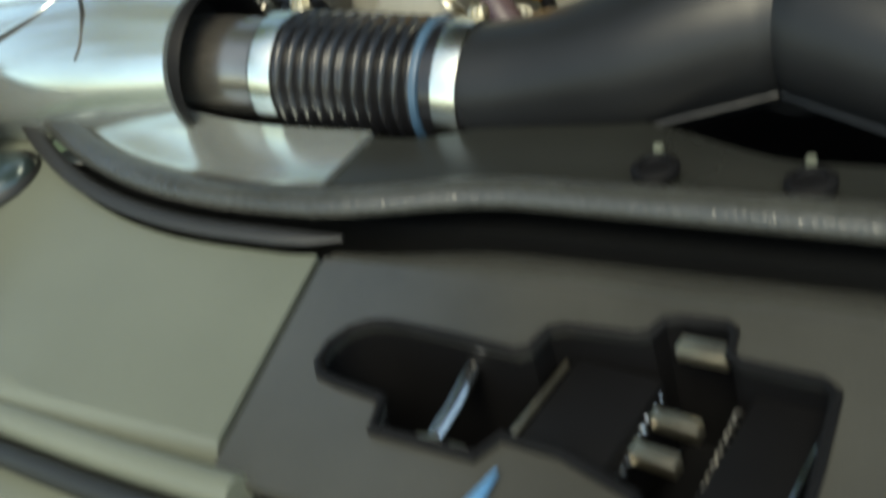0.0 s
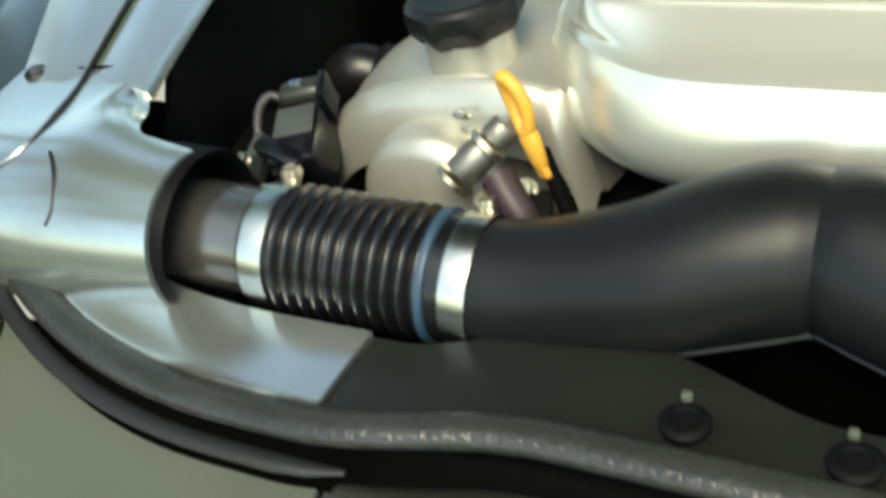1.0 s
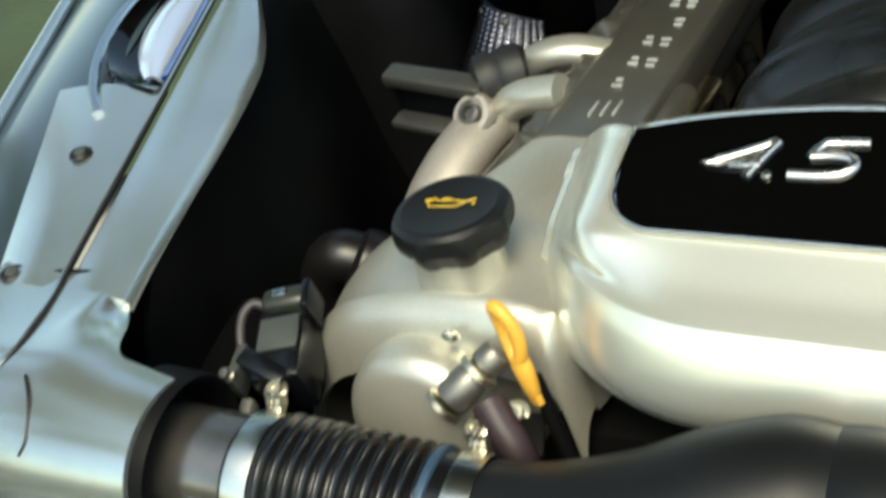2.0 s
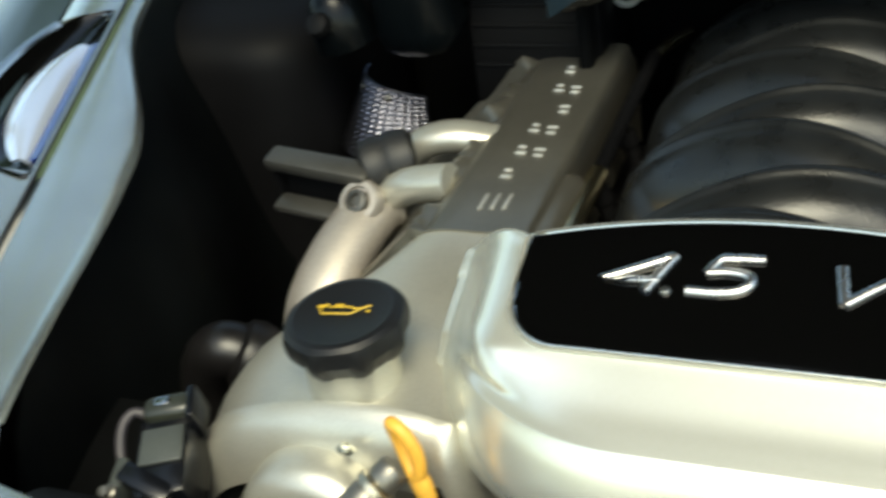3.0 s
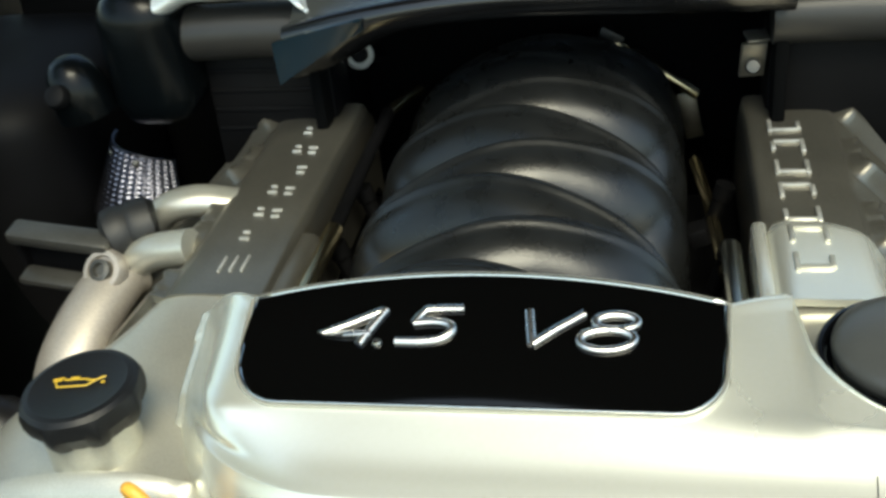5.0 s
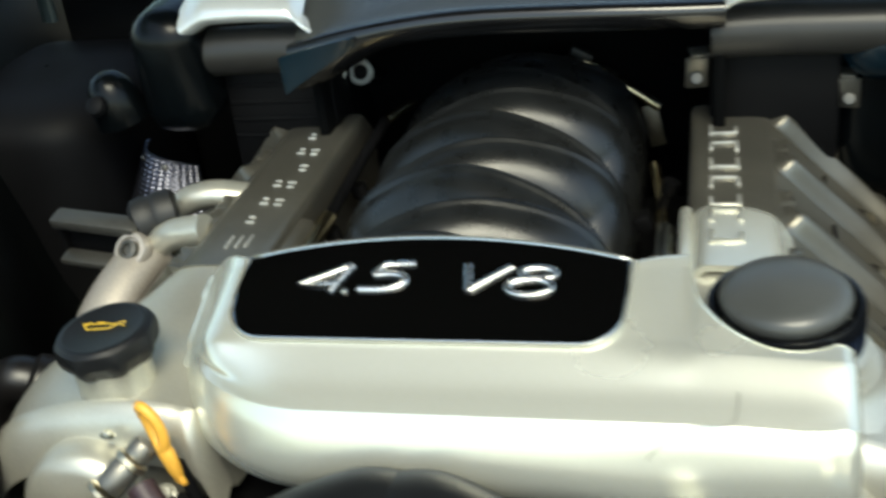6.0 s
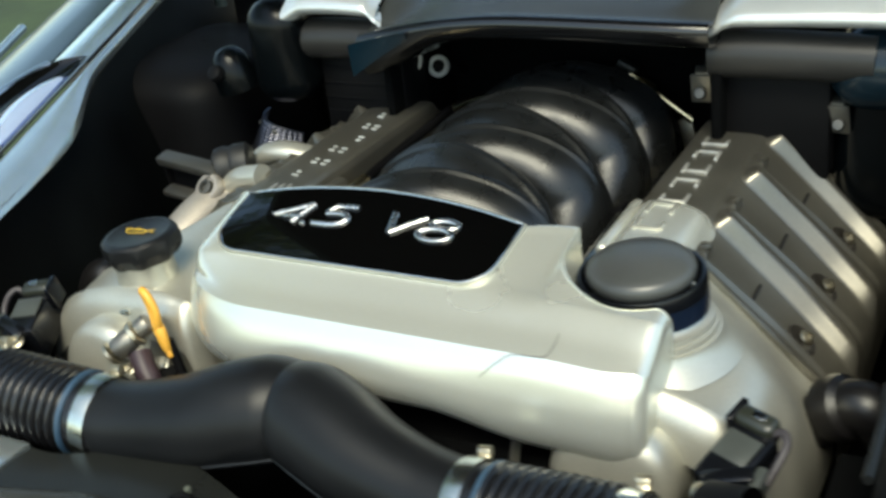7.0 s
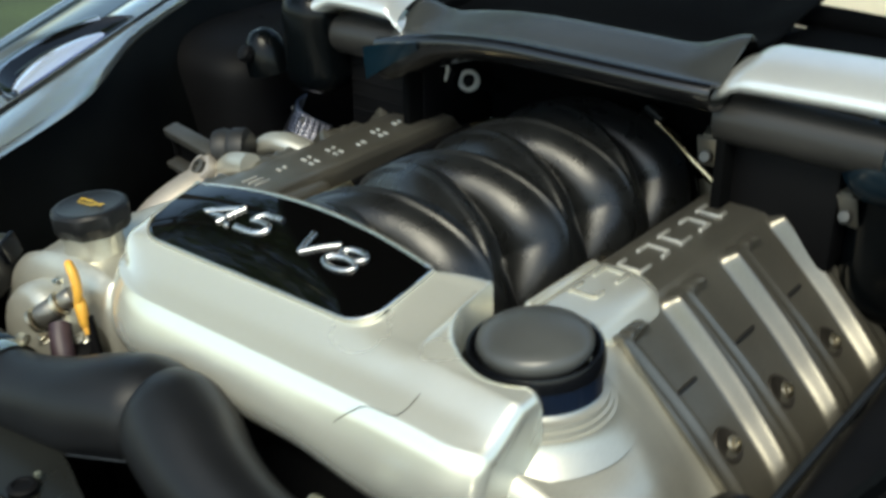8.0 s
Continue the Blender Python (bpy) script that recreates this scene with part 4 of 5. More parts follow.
def runner_relief(y, a):
    """Height of the runners over the arch. Two families of tubes cross it at a slant and join in pairs on either flank."""
    flank = smooth(0.25, 1.1, abs(a))
    wide = 0.0405 + 0.009 * flank
    tall = 0.0185 + (0.010 if a > 0 else 0.002) * flank
    best = -0.030
    for k in range(-1, 5):
        for c in (0.099 + PITCH * k + 0.020 * a, 0.162 + PITCH * k - 0.038 * a):
            d = abs(y - c)
            if d < wide:
                # ridge added along each crest, shaped only to catch a thin highlight
                glint_ridge = 0.0036 * math.exp(-(d / 0.0042) ** 2) * smooth(1.35, 0.85, abs(a))
                best = max(best, tall - wide + math.sqrt(wide * wide - d * d) + glint_ridge)
    return max(best, tall - wide * (0.72 + 0.28 * flank))


def mani_pt(y, a):
    """a: angle over the arch, from the left foot (-1.75) to the right foot (1.75)."""
    r = runner_relief(y, a)
    rx = 0.102 + r + 0.022 * smooth(0.25, 1.25, -a)
    rz = 0.097 + r
    back = 0.012 * smooth(0.38, 0.52, y)
    yy = y - 0.004 * a * a
    if abs(a) <= 1.5708:
        return (rx * math.sin(a), yy, 0.832 - back + rz * math.cos(a))
    return (rx * math.copysign(1, a), yy, 0.832 - back - 0.12 * (abs(a) - 1.5708))


for y0, y1 in ((-0.004, 0.0685), (0.0685, 0.1935), (0.1935, 0.3185), (0.3185, 0.4435), (0.4435, 0.506)):
    part("runner", surf(lambda u, v: mani_pt(y0 + (y1 - y0) * v - 0.0125 * (3.8 * u - 1.9), 3.8 * u - 1.9), 110, int(8 + (y1 - y0) * 1000)), MANIFOLD, mani, angle=80)
part("plenum_floor", box((0, 0.25, 0.76), (0.26, 0.52, 0.08), 0.01), BLACK, mani)
part("rear_bend", surf(lambda u, v: (lambda p: (p[0] * (1 - 0.25 * v * v), p[1] + 0.03 * v, 0.80 + (p[2] - 0.80) * (1 - 0.55 * v * v)))(mani_pt(0.506, -1.7 + 3.4 * u)), 40, 12), MANIFOLD, mani)

# ---- dipstick, sensor and the clutter round the throttle ----
dip = thing("dipstick", "orange-yellow plastic dipstick loop handle", "dipstick", (-0.182, -0.116, 0.80))
loop = []
for k in range(32):
    a = 2 * math.pi * k / 32
    loop.append((0.0085 * math.cos(a) * (1 + 0.15 * math.sin(a)), 0.0012 * math.cos(2 * a), 0.0185 * math.sin(a)))
dm = Matrix.Translation((-0.1905, -0.1215, 0.8795)) @ Vector((0, 0, 1)).rotation_difference(Vector((-0.26, 0.06, 1))).to_matrix().to_4x4() @ pose(0, 0, 0, 0, 0, -33)


def on_stick(bm):
    bm.transform(dm)
    return bm


part("loop", on_stick(sweep(loop, 0.0046, 12, closed=True, flat=0.9)), YELLOW, dip, angle=60)
part("stem", on_stick(sweep([(0, 0, -0.016), (0, 0, -0.022), (0, 0, -0.032), (0, 0, -0.040), (0, 0, -0.044)], [0.0070, 0.0085, 0.0078, 0.0068, 0.0052], 14, flat=0.7)), YELLOW, dip)
for k in (-1, 0, 1):
    part("tooth", on_stick(box((0.0042 * k, 0, -0.0465), (0.0026, 0.0045, 0.007), 0.0006)), YELLOW, dip)
part("tube", on_stick(sweep([(0, 0.004, -0.034), (0, 0.006, -0.13)], 0.005, 10)), BLACK, dip)

pump = thing("breather_valve", "bright metal breather valve with clamped hose stub", "valve", (-0.222, -0.145, 0.80))
for nm, off, r, ln, mat in (("body", -0.012, 0.0115, 0.022, DULL), ("collar", 0.010, 0.0130, 0.006, ZINC), ("neck", 0.017, 0.0100, 0.013, DULL), ("clip_ring", -0.020, 0.0128, 0.005, ZINC)):
    ax = Vector((0.62, 0.55, 0.55)).normalized()
    at = Vector((-0.219, -0.136, 0.846)) + ax * off
    part(nm, lathe([(0, 0), (r * 0.92, 0), (r, ln * 0.15), (r, ln * 0.85), (r * 0.9, ln), (0, ln)], 22, at, ax), mat, pump)
part("hose_stub", sweep(curve([(-0.205, -0.135, 0.835), (-0.196, -0.142, 0.826), (-0.185, -0.148, 0.812), (-0.180, -0.15, 0.79)], 12), 0.011, 14), RUST, pump, "dark purple-brown hose stub")
part("bracket", box((-0.19, -0.132, 0.808), (0.03, 0.03, 0.012), 0.003, (20, 10, 20)), BLACK, pump)
hex_bolt((-0.196, -0.122, 0.816), (0.1, -0.5, 0.8), 0.0062, "dull grey bolt in the dipstick bracket", CAST, True, "front bolts")
hex_bolt((-0.208, -0.150, 0.826), (-0.2, -0.5, 0.8), 0.0058, "gold zinc bolt beside the breather valve", ZINC, False, "front bolts")
hex_bolt((-0.236, -0.112, 0.862), (0.2, 0.2, 0.9), 0.004, "small bright bolt on the timing cover", STEEL, False, "front bolts")
hex_bolt((0.236, -0.120, 0.862), (-0.2, -0.4, 0.9), 0.0062, "bright bolt head on the timing cover", STEEL, False, "front bolts")

for side in (-1, 1):
    conn = thing("cam_sensor_plug", "black sensor plug with a grey label and a short wire", "connector", (side * 0.362, -0.125, 0.80), "sensor plugs")
    plug = Matrix.Translation((-0.360, -0.124, 0.856)) @ pose(0, 0, 0, 16, -6, 20)

    def on_plug(bm):
        bm.transform(plug)
        return mirrored(bm, side)
    part("body", on_plug(box((0, -0.006, -0.0225), (0.036, 0.060, 0.042), 0.005)), SATIN, conn)
    part("label_plate", on_plug(box((0.001, -0.002, 0.0), (0.028, 0.026, 0.003), 0.001)), LABELGREY, conn, "grey blank label")
    part("cap", on_plug(box((0.003, 0.026, -0.006), (0.034, 0.018, 0.024), 0.006, seg=3)), OLIVE, conn, "glossy olive plug cap")
    part("cap_clip", on_plug(box((0.019, 0.025, -0.008), (0.006, 0.024, 0.028), 0.002)), SATIN, conn)
    # chrome chip added to draw the bright glint on the cap
    part("cap_glint", on_plug(box((0.001, 0.027, 0.0066), (0.010, 0.006, 0.002), 0.0006)), CHROME, conn)
    part("latch_arm", on_plug(box((-0.008, -0.026, -0.004), (0.038, 0.014, 0.012), 0.003, (0, 10, -34))), SATIN, conn)
    part("side_bracket", on_plug(box((-0.027, -0.020, -0.010), (0.008, 0.030, 0.022), 0.002, (0, 0, -12))), LABELGREY, conn, "worn grey bracket edge")
    part("bracket_stud", on_plug(lathe([(0, 0), (0.005, 0), (0.0052, 0.003), (0.0034, 0.0042), (0.0034, 0.008), (0, 0.0086)], 14, (-0.029, -0.030, 0.0), (-0.2, -0.3, 1))), DULL, conn)
    part("stay", on_plug(box((-0.026, -0.050, -0.022), (0.009, 0.026, 0.012), 0.002, (0, 0, -10))), CAST, conn)
    part("wire_loop", on_plug(sweep(curve([(-0.012, 0.024, -0.002), (-0.020, 0.026, 0.002), (-0.027, 0.018, 0.001), (-0.029, 0.004, -0.004), (-0.028, -0.010, -0.012)], 16), 0.0034, 10)), SLEEVE, conn)
    hex_bolt((side * 0.343, -0.160, 0.838), (side * -0.1, -0.4, 0.9), 0.0055, "gold zinc bolt below the sensor plug", ZINC, False, "front bolts")
    el = thing("coolant_elbow", "dark rubber coolant hose elbow beside the timing cover", "hose", (side * 0.42, 0.02, 0.74), "coolant elbows")
    part("elbow", mirrored(sweep(curve([(-0.38, 0.05, 0.765), (-0.405, 0.045, 0.790), (-0.428, 0.04, 0.795), (-0.45, 0.045, 0.76), (-0.455, 0.05, 0.70)], 26), 0.023, 20), side), ELBOW, el)
    part("bulge", mirrored(lathe([(0.020, -0.016), (0.028, -0.010), (0.030, 0), (0.028, 0.010), (0.020, 0.016)], 24, (-0.402, 0.046, 0.788), (-0.8, -0.3, 0.55)), side), ELBOW, el)

# ---- mounting arm and stay on the near wall ----
arm = thing("mounting_arm", "bare cast alloy mounting arm with a black bush", "bracket", (-0.34, 0.14, 0.72))
part("arm", sweep(curve([(-0.330, 0.186, 0.852), (-0.340, 0.170, 0.853), (-0.350, 0.128, 0.840), (-0.357, 0.085, 0.815), (-0.358, 0.065, 0.775), (-0.355, 0.06, 0.72)], 24), [0.023 + 0.005 * math.sin(3 * i / 23) for i in range(24)], 20, flat=0.8), ARM, arm)
part("boss", lathe([(0.019, 0), (0.0195, 0.008), (0.017, 0.012), (0.013, 0.0125), (0.012, 0.009), (0, 0.008)], 28, (-0.3405, 0.160, 0.865), (-0.15, -0.75, 0.66)), ARM, arm)
part("bolt_head", lathe([(0, 0.008), (0.0095, 0.008), (0.0095, 0.015), (0.006, 0.016), (0.005, 0.012), (0, 0.012)], 18, (-0.3405, 0.160, 0.865), (-0.15, -0.75, 0.66)), STAY, arm)
part("bush", sweep([(-0.347, 0.187, 0.881), (-0.345, 0.188, 0.882), (-0.337, 0.192, 0.884), (-0.332, 0.195, 0.885), (-0.328, 0.197, 0.885), (-0.316, 0.205, 0.886), (-0.312, 0.207, 0.886)], [0.019, 0.0245, 0.0255, 0.0225, 0.0255, 0.0245, 0.019], 24), RUBBER, arm, "black rubber bush")
part("yoke", sweep(curve([(-0.335, 0.238, 0.862), (-0.318, 0.240, 0.880), (-0.290, 0.245, 0.886), (-0.255, 0.25, 0.880)], 16), [0.017] * 16, 18, flat=0.8), CAST, arm)
part("lug", sweep(curve([(-0.330, 0.180, 0.862), (-0.300, 0.170, 0.880), (-0.265, 0.165, 0.888)], 14), [0.015] * 14, 18), CAST, arm)
stay = thing("side_stay", "grey pressed steel stay reaching to the side wall", "bracket", (-0.44, 0.17, 0.78))
part("upper_flange", box((-0.386, 0.178, 0.888), (0.100, 0.022, 0.013), 0.004, (14, 2, -9)), STAY, stay)
part("lower_flange", box((-0.388, 0.176, 0.846), (0.096, 0.020, 0.009), 0.0035, (14, 2, -9)), STAY, stay)
# black sheets fill the open stay to paint the dark between its flanges
part("dark_gap_end", box((-0.434, 0.192, 0.867), (0.005, 0.012, 0.044), 0.002, (8, 0, -9)), BLACK, stay)
part("dark_gap_sheet", box((-0.387, 0.190, 0.866), (0.106, 0.005, 0.045), 0.002, (0, 0, -9)), BLACK, stay)

shield = thing("heat_shield", "dimpled aluminium heat shield foil above the exhaust", "heat shield", (-0.44, 0.40, 0.78))


def foil(u, v):
    """Rolled blanket of embossed foil, leaning back from the exhaust."""
    a = -1.7 + 2.8 * u
    d = 0.0026 * abs(math.sin(u * 15 * math.pi)) * abs(math.sin(v * 14 * math.pi))
    r = (0.036 + 0.020 * (1 - v)) + d
    return (-0.432 + 0.010 * v + r * math.sin(a), 0.424 + 0.014 * v - r * math.cos(a), 0.788 + 0.074 * v * (1 - 0.35 * u * u))


part("sheet", surf(foil, 120, 100), FOIL, shield, angle=60)
part("hem", sweep([foil(k / 40, 1.0) for k in range(41)], 0.0016, 8), FOIL, shield, "rolled foil hem")
for k in (0.30, 0.62):
    p = Vector(foil(k, 0.90))
    part("rivet", lathe([(0, 0), (0.0042, 0), (0.0036, 0.0016), (0.0015, 0.0026), (0, 0.0028)], 14, p, (math.sin(-1.7 + 2.8 * k), -math.cos(-1.7 + 2.8 * k), 0.2)), DULL, shield)

# ---- cowl above the bulkhead ----
cowl = thing("cowl_centre", "black plastic cowl bridge over the rear of the engine", "cowl", (0, 0.40, 0.90))


def lip_z(x):
    return 1.037 - (0.005 * (x / 0.2) ** 2 if x > 0 else 0.017 * (x / 0.16) ** 2)


def strip(points):
    def fn(u, v):
        x = -0.216 + 0.428 * u
        pl = curve([(0, y, dz) for y, dz in points], 24)
        p = pl[int(round(v * 23))]
        e = abs(x) / 0.214
        flare = 0.020 * smooth(0.62, 1.0, e) ** 1.6 * smooth(0.332, 0.40, p.y)
        drop = p.z * (1 + 1.1 * smooth(-0.10, -0.21, x)) if p.z < 0 else p.z
        return (x, p.y + 0.01 * e ** 4, lip_z(x) + drop + flare)
    return surf(fn, 64, 24, 0.004)


part("front_lip", strip([(0.47, -0.034), (0.36, -0.026), (0.326, -0.019), (0.3175, -0.008), (0.3185, -0.0015), (0.3235, 0.0004)]), TUBE, cowl)
# flat sheet over the lip, coloured with the blue reflection of the sky
part("lip_end", surf(lambda u, v: (-0.222 + 0.082 * u, 0.3135 - 0.001 * u + 0.0015 * (abs(-0.222 + 0.082 * u) / 0.214) ** 4 + 0.004 * v, lip_z(-0.222 + 0.082 * u) - 0.002 - (0.040 - 0.030 * u) * v), 24, 8, 0.003), BLUESHEEN, cowl, "glossy black end of the lip, blue sky sheen in its colour")
part("bead", strip([(0.3240, 0.0002), (0.3265, 0.0022), (0.3300, 0.0022), (0.3325, 0.0002)]), TUBE, cowl)
part("shelf", strip([(0.3330, 0.0), (0.345, 0.001), (0.370, 0.008), (0.40, 0.015), (0.41, 0.010)]), SHELF, cowl)
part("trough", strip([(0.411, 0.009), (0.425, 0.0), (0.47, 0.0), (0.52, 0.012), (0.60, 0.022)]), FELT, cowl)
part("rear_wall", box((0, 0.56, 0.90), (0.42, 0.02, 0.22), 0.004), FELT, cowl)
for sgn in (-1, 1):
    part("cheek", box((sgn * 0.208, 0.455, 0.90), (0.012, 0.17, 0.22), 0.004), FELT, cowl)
tagged(part("hood_rear_seal", sweep([(x, 0.615 - 0.05 * (x / 0.7) ** 2, 1.044 - 0.02 * (x / 0.7) ** 2) for x in np.linspace(-0.7, 0.7, 31)], 0.014, 12), FELT), "black rubber seal along the rear of the cowl", "seal")

for side in (-1, 1):
    cs = thing("cowl_end", "light grey plastic cowl end piece with dark filter box", "cowl", (side * 0.29, 0.42, 0.85), "cowl end pieces")

    def ledge_fn(u, v):
        x = -(0.193 + 0.024 * v * (1 - u) + ((0.152 if side < 0 else 0.30) - 0.0) * u)
        pl = curve([(0, 0.40, 1.020), (0, 0.366, 1.021), (0, 0.352, 1.026), (0, 0.348, 1.034), (0, 0.358, 1.045), (0, 0.385, 1.056), (0, 0.415, 1.060), (0, 0.43, 1.048)], 30)
        p = pl[int(round(v * 29))]
        e = smooth(0.10, 0.0, u)
        return (x, p.y + 0.004 * e, p.z - 0.014 * e + 0.004 * math.sin(u * 3) - 0.012 * smooth(0.75, 1.0, u) * (side < 0))
    part("top_panel", mirrored(surf(ledge_fn, 30, 30, 0.004), side), COWL, cs)
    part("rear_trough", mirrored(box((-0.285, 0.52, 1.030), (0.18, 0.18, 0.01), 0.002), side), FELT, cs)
    part("roll", mirrored(sweep([(-0.200, 0.388, 0.987), (-0.27, 0.388, 0.988), (-0.338 if side < 0 else -0.37, 0.388, 0.986)], 0.026, 22), side), SHELFDARK, cs)
    part("filter_box", mirrored(box((-0.262, 0.425, 0.905), (0.126, 0.06, 0.125), 0.006), side), BLACK, cs)
    for z in (0.945, 0.925, 0.905, 0.885) if side < 0 else ():
        part("box_rib", mirrored(box((-0.262, 0.3945, z), (0.118, 0.003, 0.0045), 0.001), side), BLACK, cs)
    if side > 0:
        spots = (((0.186, 0.392, 0.936), 1), ((0.333, 0.402, 0.906), -1))
    else:
        spots = (((-0.228, 0.43, 0.925), -1),)
    for at, w in spots:
        br = thing("cowl_bracket", "small plated steel bracket with a bolt on the cowl", "bracket", at, "cowl brackets")
        part("plate", box((at[0], at[1], at[2] + 0.008), (0.022, 0.004, 0.036), 0.001, (18, 0, 6 * w)), DULL, br)
        part("nut", lathe([(0, 0), (0.0072, 0), (0.0072, 0.004), (0.0055, 0.007), (0.003, 0.0072), (0, 0.0072)], 16, (at[0], at[1] - 0.002, at[2] + 0.002), (0, -0.9, 0.4)), STAY, br)
        part("fold", box((at[0] + 0.003 * w, at[1] + 0.004, at[2] + 0.028), (0.02, 0.018, 0.003), 0.001, (10, 0, 12 * w)), DULL, br)

    tower = thing("strut_tower", "black rounded strut tower cover beside the bulkhead", "strut tower", (side * 0.53, 0.47, 0.60), "strut towers")

    def tower_fn(u, v):
        a = 2 * math.pi * u
        k = abs(math.cos(a)) ** 0.5 * math.copysign(1, math.cos(a)), abs(math.sin(a)) ** 0.5 * math.copysign(1, math.sin(a))
        r = 1.0 if v < 0.6 else math.sqrt(max(0.0, 1 - ((v - 0.6) / 0.4) ** 2))
        z = 0.55 + 0.34 * min(1, v / 0.6) + 0.05 * math.sin(min(1.0, max(0, (v - 0.6) / 0.4)) * math.pi / 2)
        return (-0.605 + 0.125 * k[0] * max(r, 0.02), 0.50 + 0.16 * k[1] * max(r, 0.02), z)
    part("dome", mirrored(surf(tower_fn, 49, 24), side), BLACK, tower, angle=60)
    part("post", mirrored(box((-0.366, 0.392, 0.975), (0.088, 0.11, 0.140), 0.034, (5, 0, 0), 0.90, 6) if side < 0 else box((-0.392, 0.462, 0.900), (0.146, 0.11, 0.232), 0.034, (4, 0, 0), 0.97, 6), side), FAINTSHEEN, tower, "black rounded post, faint blue sky sheen in its colour")
    part("knob", mirrored(lathe([(0.011, 0), (0.0115, 0.006), (0.010, 0.010), (0.006, 0.012), (0, 0.012)], 20, (-0.441, 0.326, 0.950), (-0.1, -0.75, 0.6)), side), BLACK, tower)
    part("shoulder", mirrored(lathe([(0.030, -0.045), (0.030, -0.03), (0.028, -0.015), (0.023, 0.000), (0.015, 0.009), (0.008, 0.012), (0, 0.013)], 32, (-0.440, 0.352, 0.968), (-0.15, -0.1, 1)), side), FAINTSHEEN, tower, "black shoulder, faint blue sky sheen in its colour")
    if side > 0:
        part("post_cap", box((0.398, 0.436, 0.975), (0.158, 0.146, 0.090), 0.042, (3, 0, 0), 0.97, 7), BLUESHEEN, tower, "black rounded post top, blue sky sheen in its colour")

ringw = thing("white_grommet", "white nylon ring grommet on the bulkhead", "grommet", (-0.192, 0.478, 0.912))
part("ring", lathe([(0.0085, -0.005), (0.0135, -0.005), (0.0148, -0.001), (0.0148, 0.003), (0.0125, 0.006), (0.0095, 0.005), (0.0085, 0.0)], 28, (-0.192, 0.476, 0.926), (0.2, -0.85, 0.45)), WHITE, ringw)
part("core", lathe([(0.0, 0.0), (0.009, 0.0), (0.009, 0.004), (0, 0.004)], 18, (-0.192, 0.479, 0.926), (0.2, -0.85, 0.45)), BLACK, ringw)
part("stalk", sweep([(-0.192, 0.49, 0.92), (-0.186, 0.53, 0.905)], 0.008, 10), BLACK, ringw)
rod = thing("rear_pipe", "thin yellow-passivated steel pipe behind the manifold", "pipe", (0.10, 0.506, 0.84))
part("pipe", sweep([(0.063, 0.507, 0.918), (0.10, 0.506, 0.892), (0.143, 0.506, 0.862)], 0.0058, 12), BRASSY, rod)
part("hanger", box((0.137, 0.508, 0.838), (0.018, 0.005, 0.05), 0.001, (0, -12, 0)), ZINC, rod)
part("end_block", box((0.058, 0.510, 0.925), (0.026, 0.016, 0.014), 0.002, (0, 30, 0)), DARKPANEL, rod)
loom = thing("wiring_clip", "black wiring clip and loom on the bulkhead", "wiring", (-0.21, 0.46, 0.89))
part("clip_body", box((-0.222, 0.455, 0.925), (0.03, 0.025, 0.045), 0.004, (10, 20, 15)), BLACK, loom)
part("wire_rib", box((-0.205, 0.445, 0.935), (0.004, 0.006, 0.032), 0.001, (10, 25, 15)), STEEL, loom)
part("wire", sweep(curve([(-0.235, 0.45, 0.90), (-0.25, 0.46, 0.87), (-0.28, 0.44, 0.86), (-0.33, 0.42, 0.85)], 20), 0.007, 10), RUBBER, loom)
part("hook", sweep(curve([(-0.203, 0.44, 0.965), (-0.196, 0.437, 0.952), (-0.198, 0.436, 0.938), (-0.207, 0.438, 0.930)], 14), 0.0022, 8), WHITE, loom, "pale translucent hook")
sidebox = thing("battery_cover", "dark grey plastic cover along the bay side", "cover", (0.52, 0.12, 0.62))
part("lid", box((0.540, 0.15, 0.745), (0.18, 0.66, 0.28), 0.025, (0, 0, 1), seg=4), BLACK, sidebox)
part("edge_bead", sweep([(0.4535, -0.17 + 0.64 * k / 12, 0.884 - 0.0002 * k) for k in range(13)], 0.004, 8), DARKPANEL, sidebox)
for y in (-0.05, 0.14, 0.33):
    part("lid_clip", box((0.449, y, 0.862), (0.008, 0.030, 0.026), 0.002), DARKPANEL, sidebox)

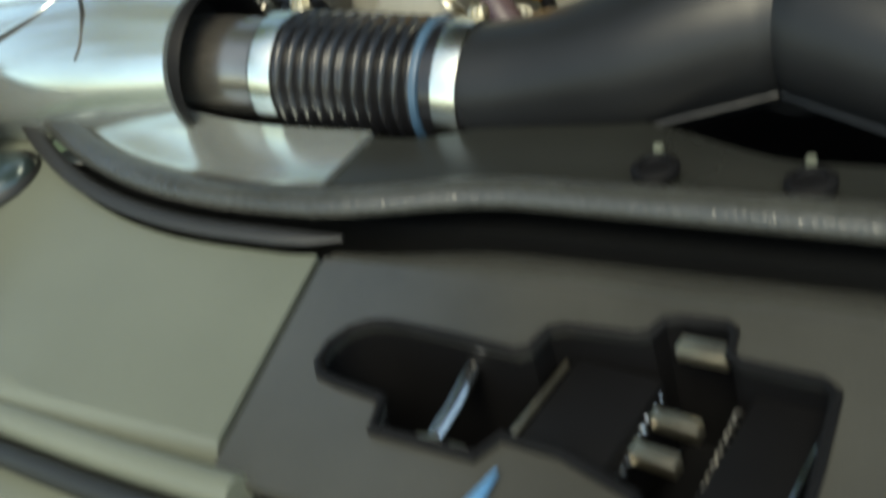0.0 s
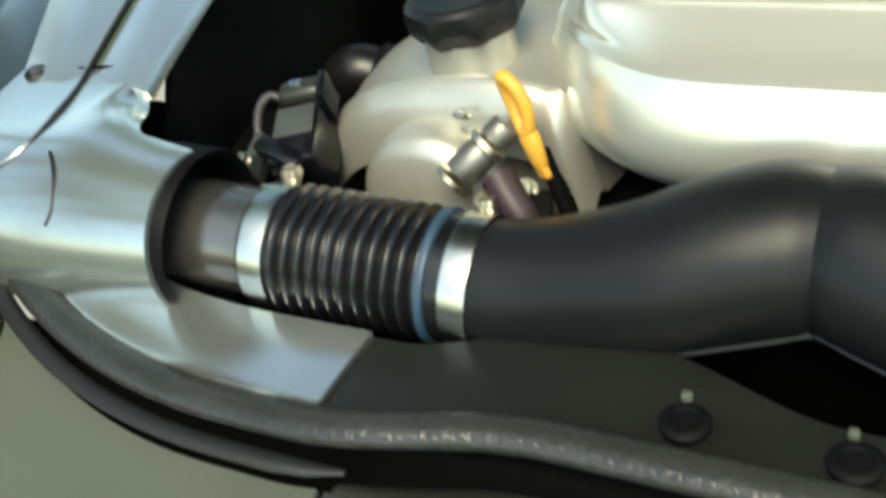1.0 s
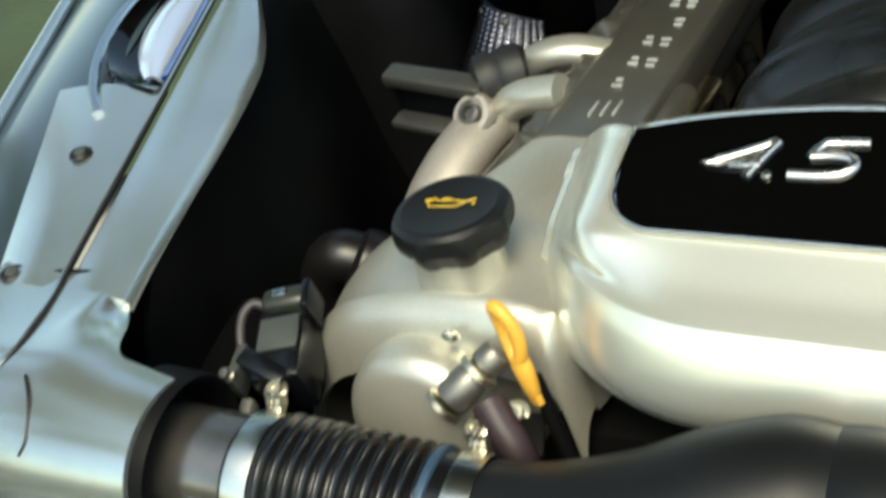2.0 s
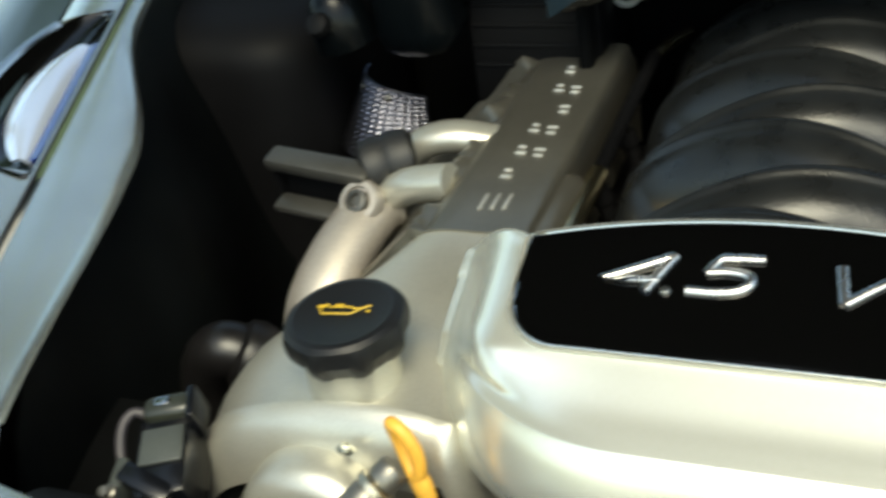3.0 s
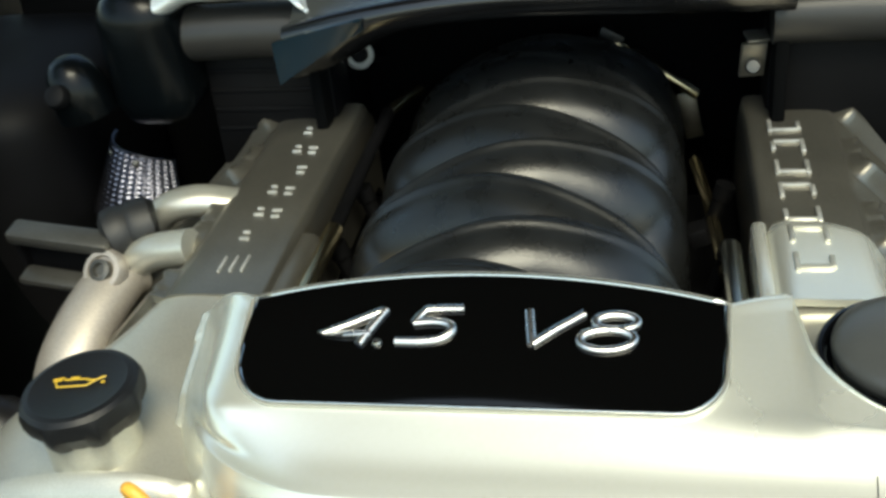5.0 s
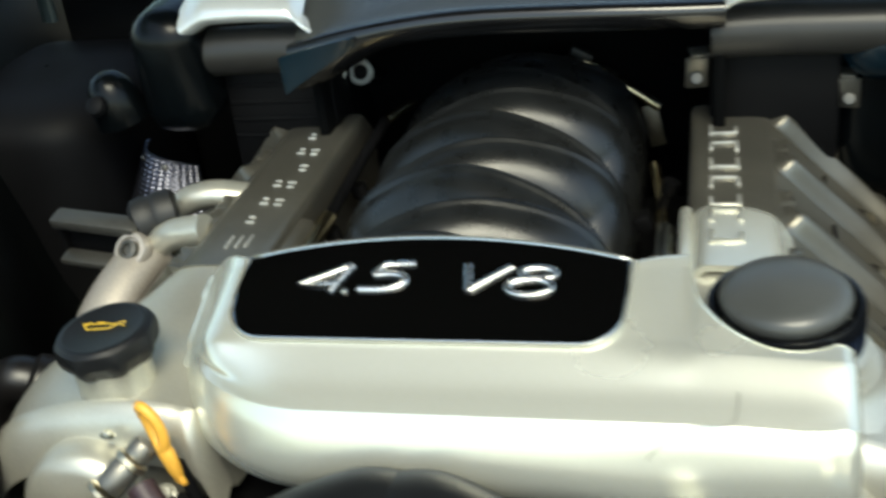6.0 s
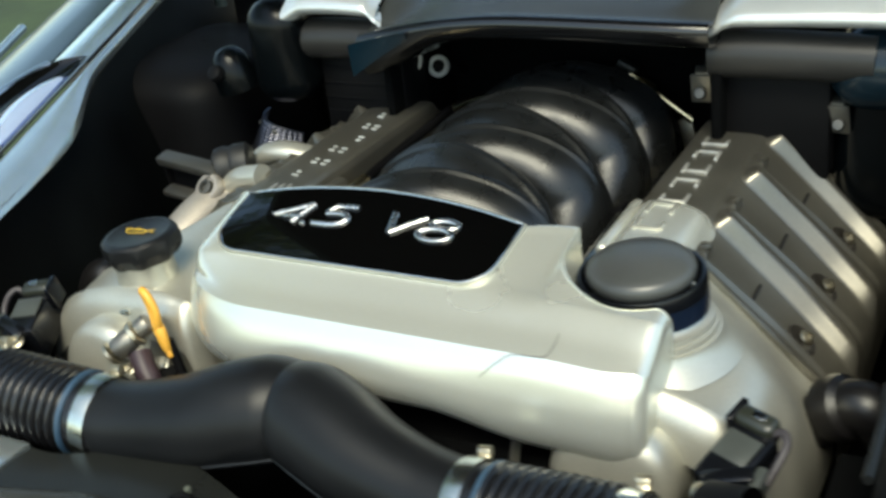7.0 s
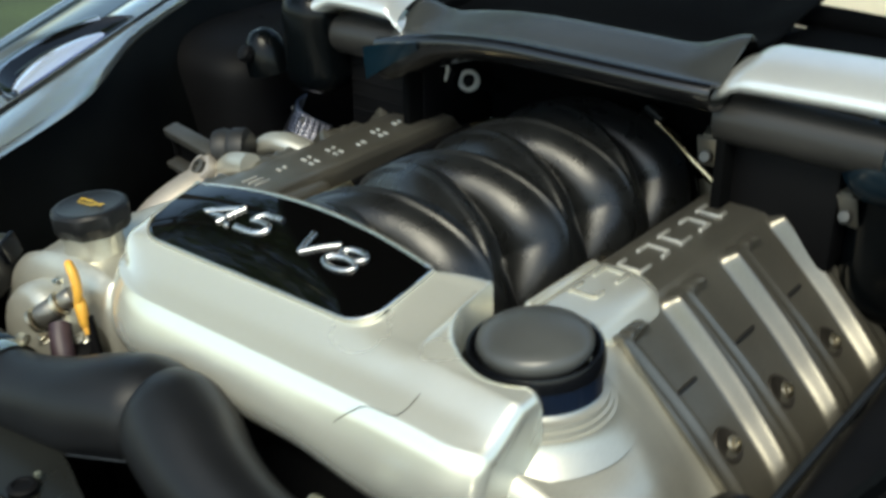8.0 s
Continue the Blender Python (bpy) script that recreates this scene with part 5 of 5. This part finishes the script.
# ---- tree beside the parking place, mirrored in the name plate ----
rng = random.Random(7)
tree = thing("street_tree", "leafy green tree beside the parked car", "tree", (-7.2, 1.2, 0), "trees beside the car")
part("trunk", sweep(curve([(-7.2, 1.2, 0), (-7.15, 1.25, 1.4), (-7.25, 1.2, 3.0), (-7.2, 1.3, 5.6), (-7.1, 1.3, 8.4)], 24), [0.19 - 0.14 * i / 23 for i in range(24)], 12), BARK, tree)
for k in range(7):
    a, z = k * 2.4, 5.0 + 0.4 * k
    part("limb", sweep(curve([(-7.2, 1.22, z), (-7.2 + 0.7 * math.cos(a), 1.22 + 0.7 * math.sin(a), z + 0.5), (-7.2 + 1.5 * math.cos(a), 1.22 + 1.5 * math.sin(a), z + 0.8)], 10), [0.07 - 0.005 * i for i in range(10)], 8), BARK, tree)
bm = bmesh.new()
clumps = [Vector((-7.2 + rng.gauss(0, 1.0), 1.2 + rng.gauss(0, 1.0), 7.3 + rng.gauss(0, 0.9))) for k in range(55)]
for k in range(5200):
    c = rng.choice(clumps) + Vector((rng.gauss(0, 0.28), rng.gauss(0, 0.28), rng.gauss(0, 0.22)))
    m = Matrix.Translation(c) @ pose(0, 0, 0, rng.uniform(0, 360), rng.uniform(0, 360), rng.uniform(0, 360)) 
    s = rng.uniform(0.05, 0.10)
    bm.faces.new([bm.verts.new(m @ Vector(p)) for p in ((-s, 0, 0), (0, -0.5 * s, 0.1 * s), (s, 0, 0), (0, 0.5 * s, 0.1 * s))])
part("crown", bm, LEAF, tree, angle=180)
for dx, dy, turn, size in ((-0.8, -6.8, 70, 0.95), (-0.3, -3.4, 200, 0.9), (-0.2, 1.9, 200, 1.42), (0.5, -0.6, 40, 1.2), (0.2, 5.0, 90, 0.72), (-0.4, 7.6, 250, 0.78), (-0.2, 10.4, 10, 0.72), (-0.8, 13.5, 160, 0.8)):
    copy_thing(tree, Matrix.Translation((-7.2 + dx, 1.2 + dy, 0)) @ Matrix.Rotation(radians(turn), 4, "Z") @ Matrix.Scale(size, 4))
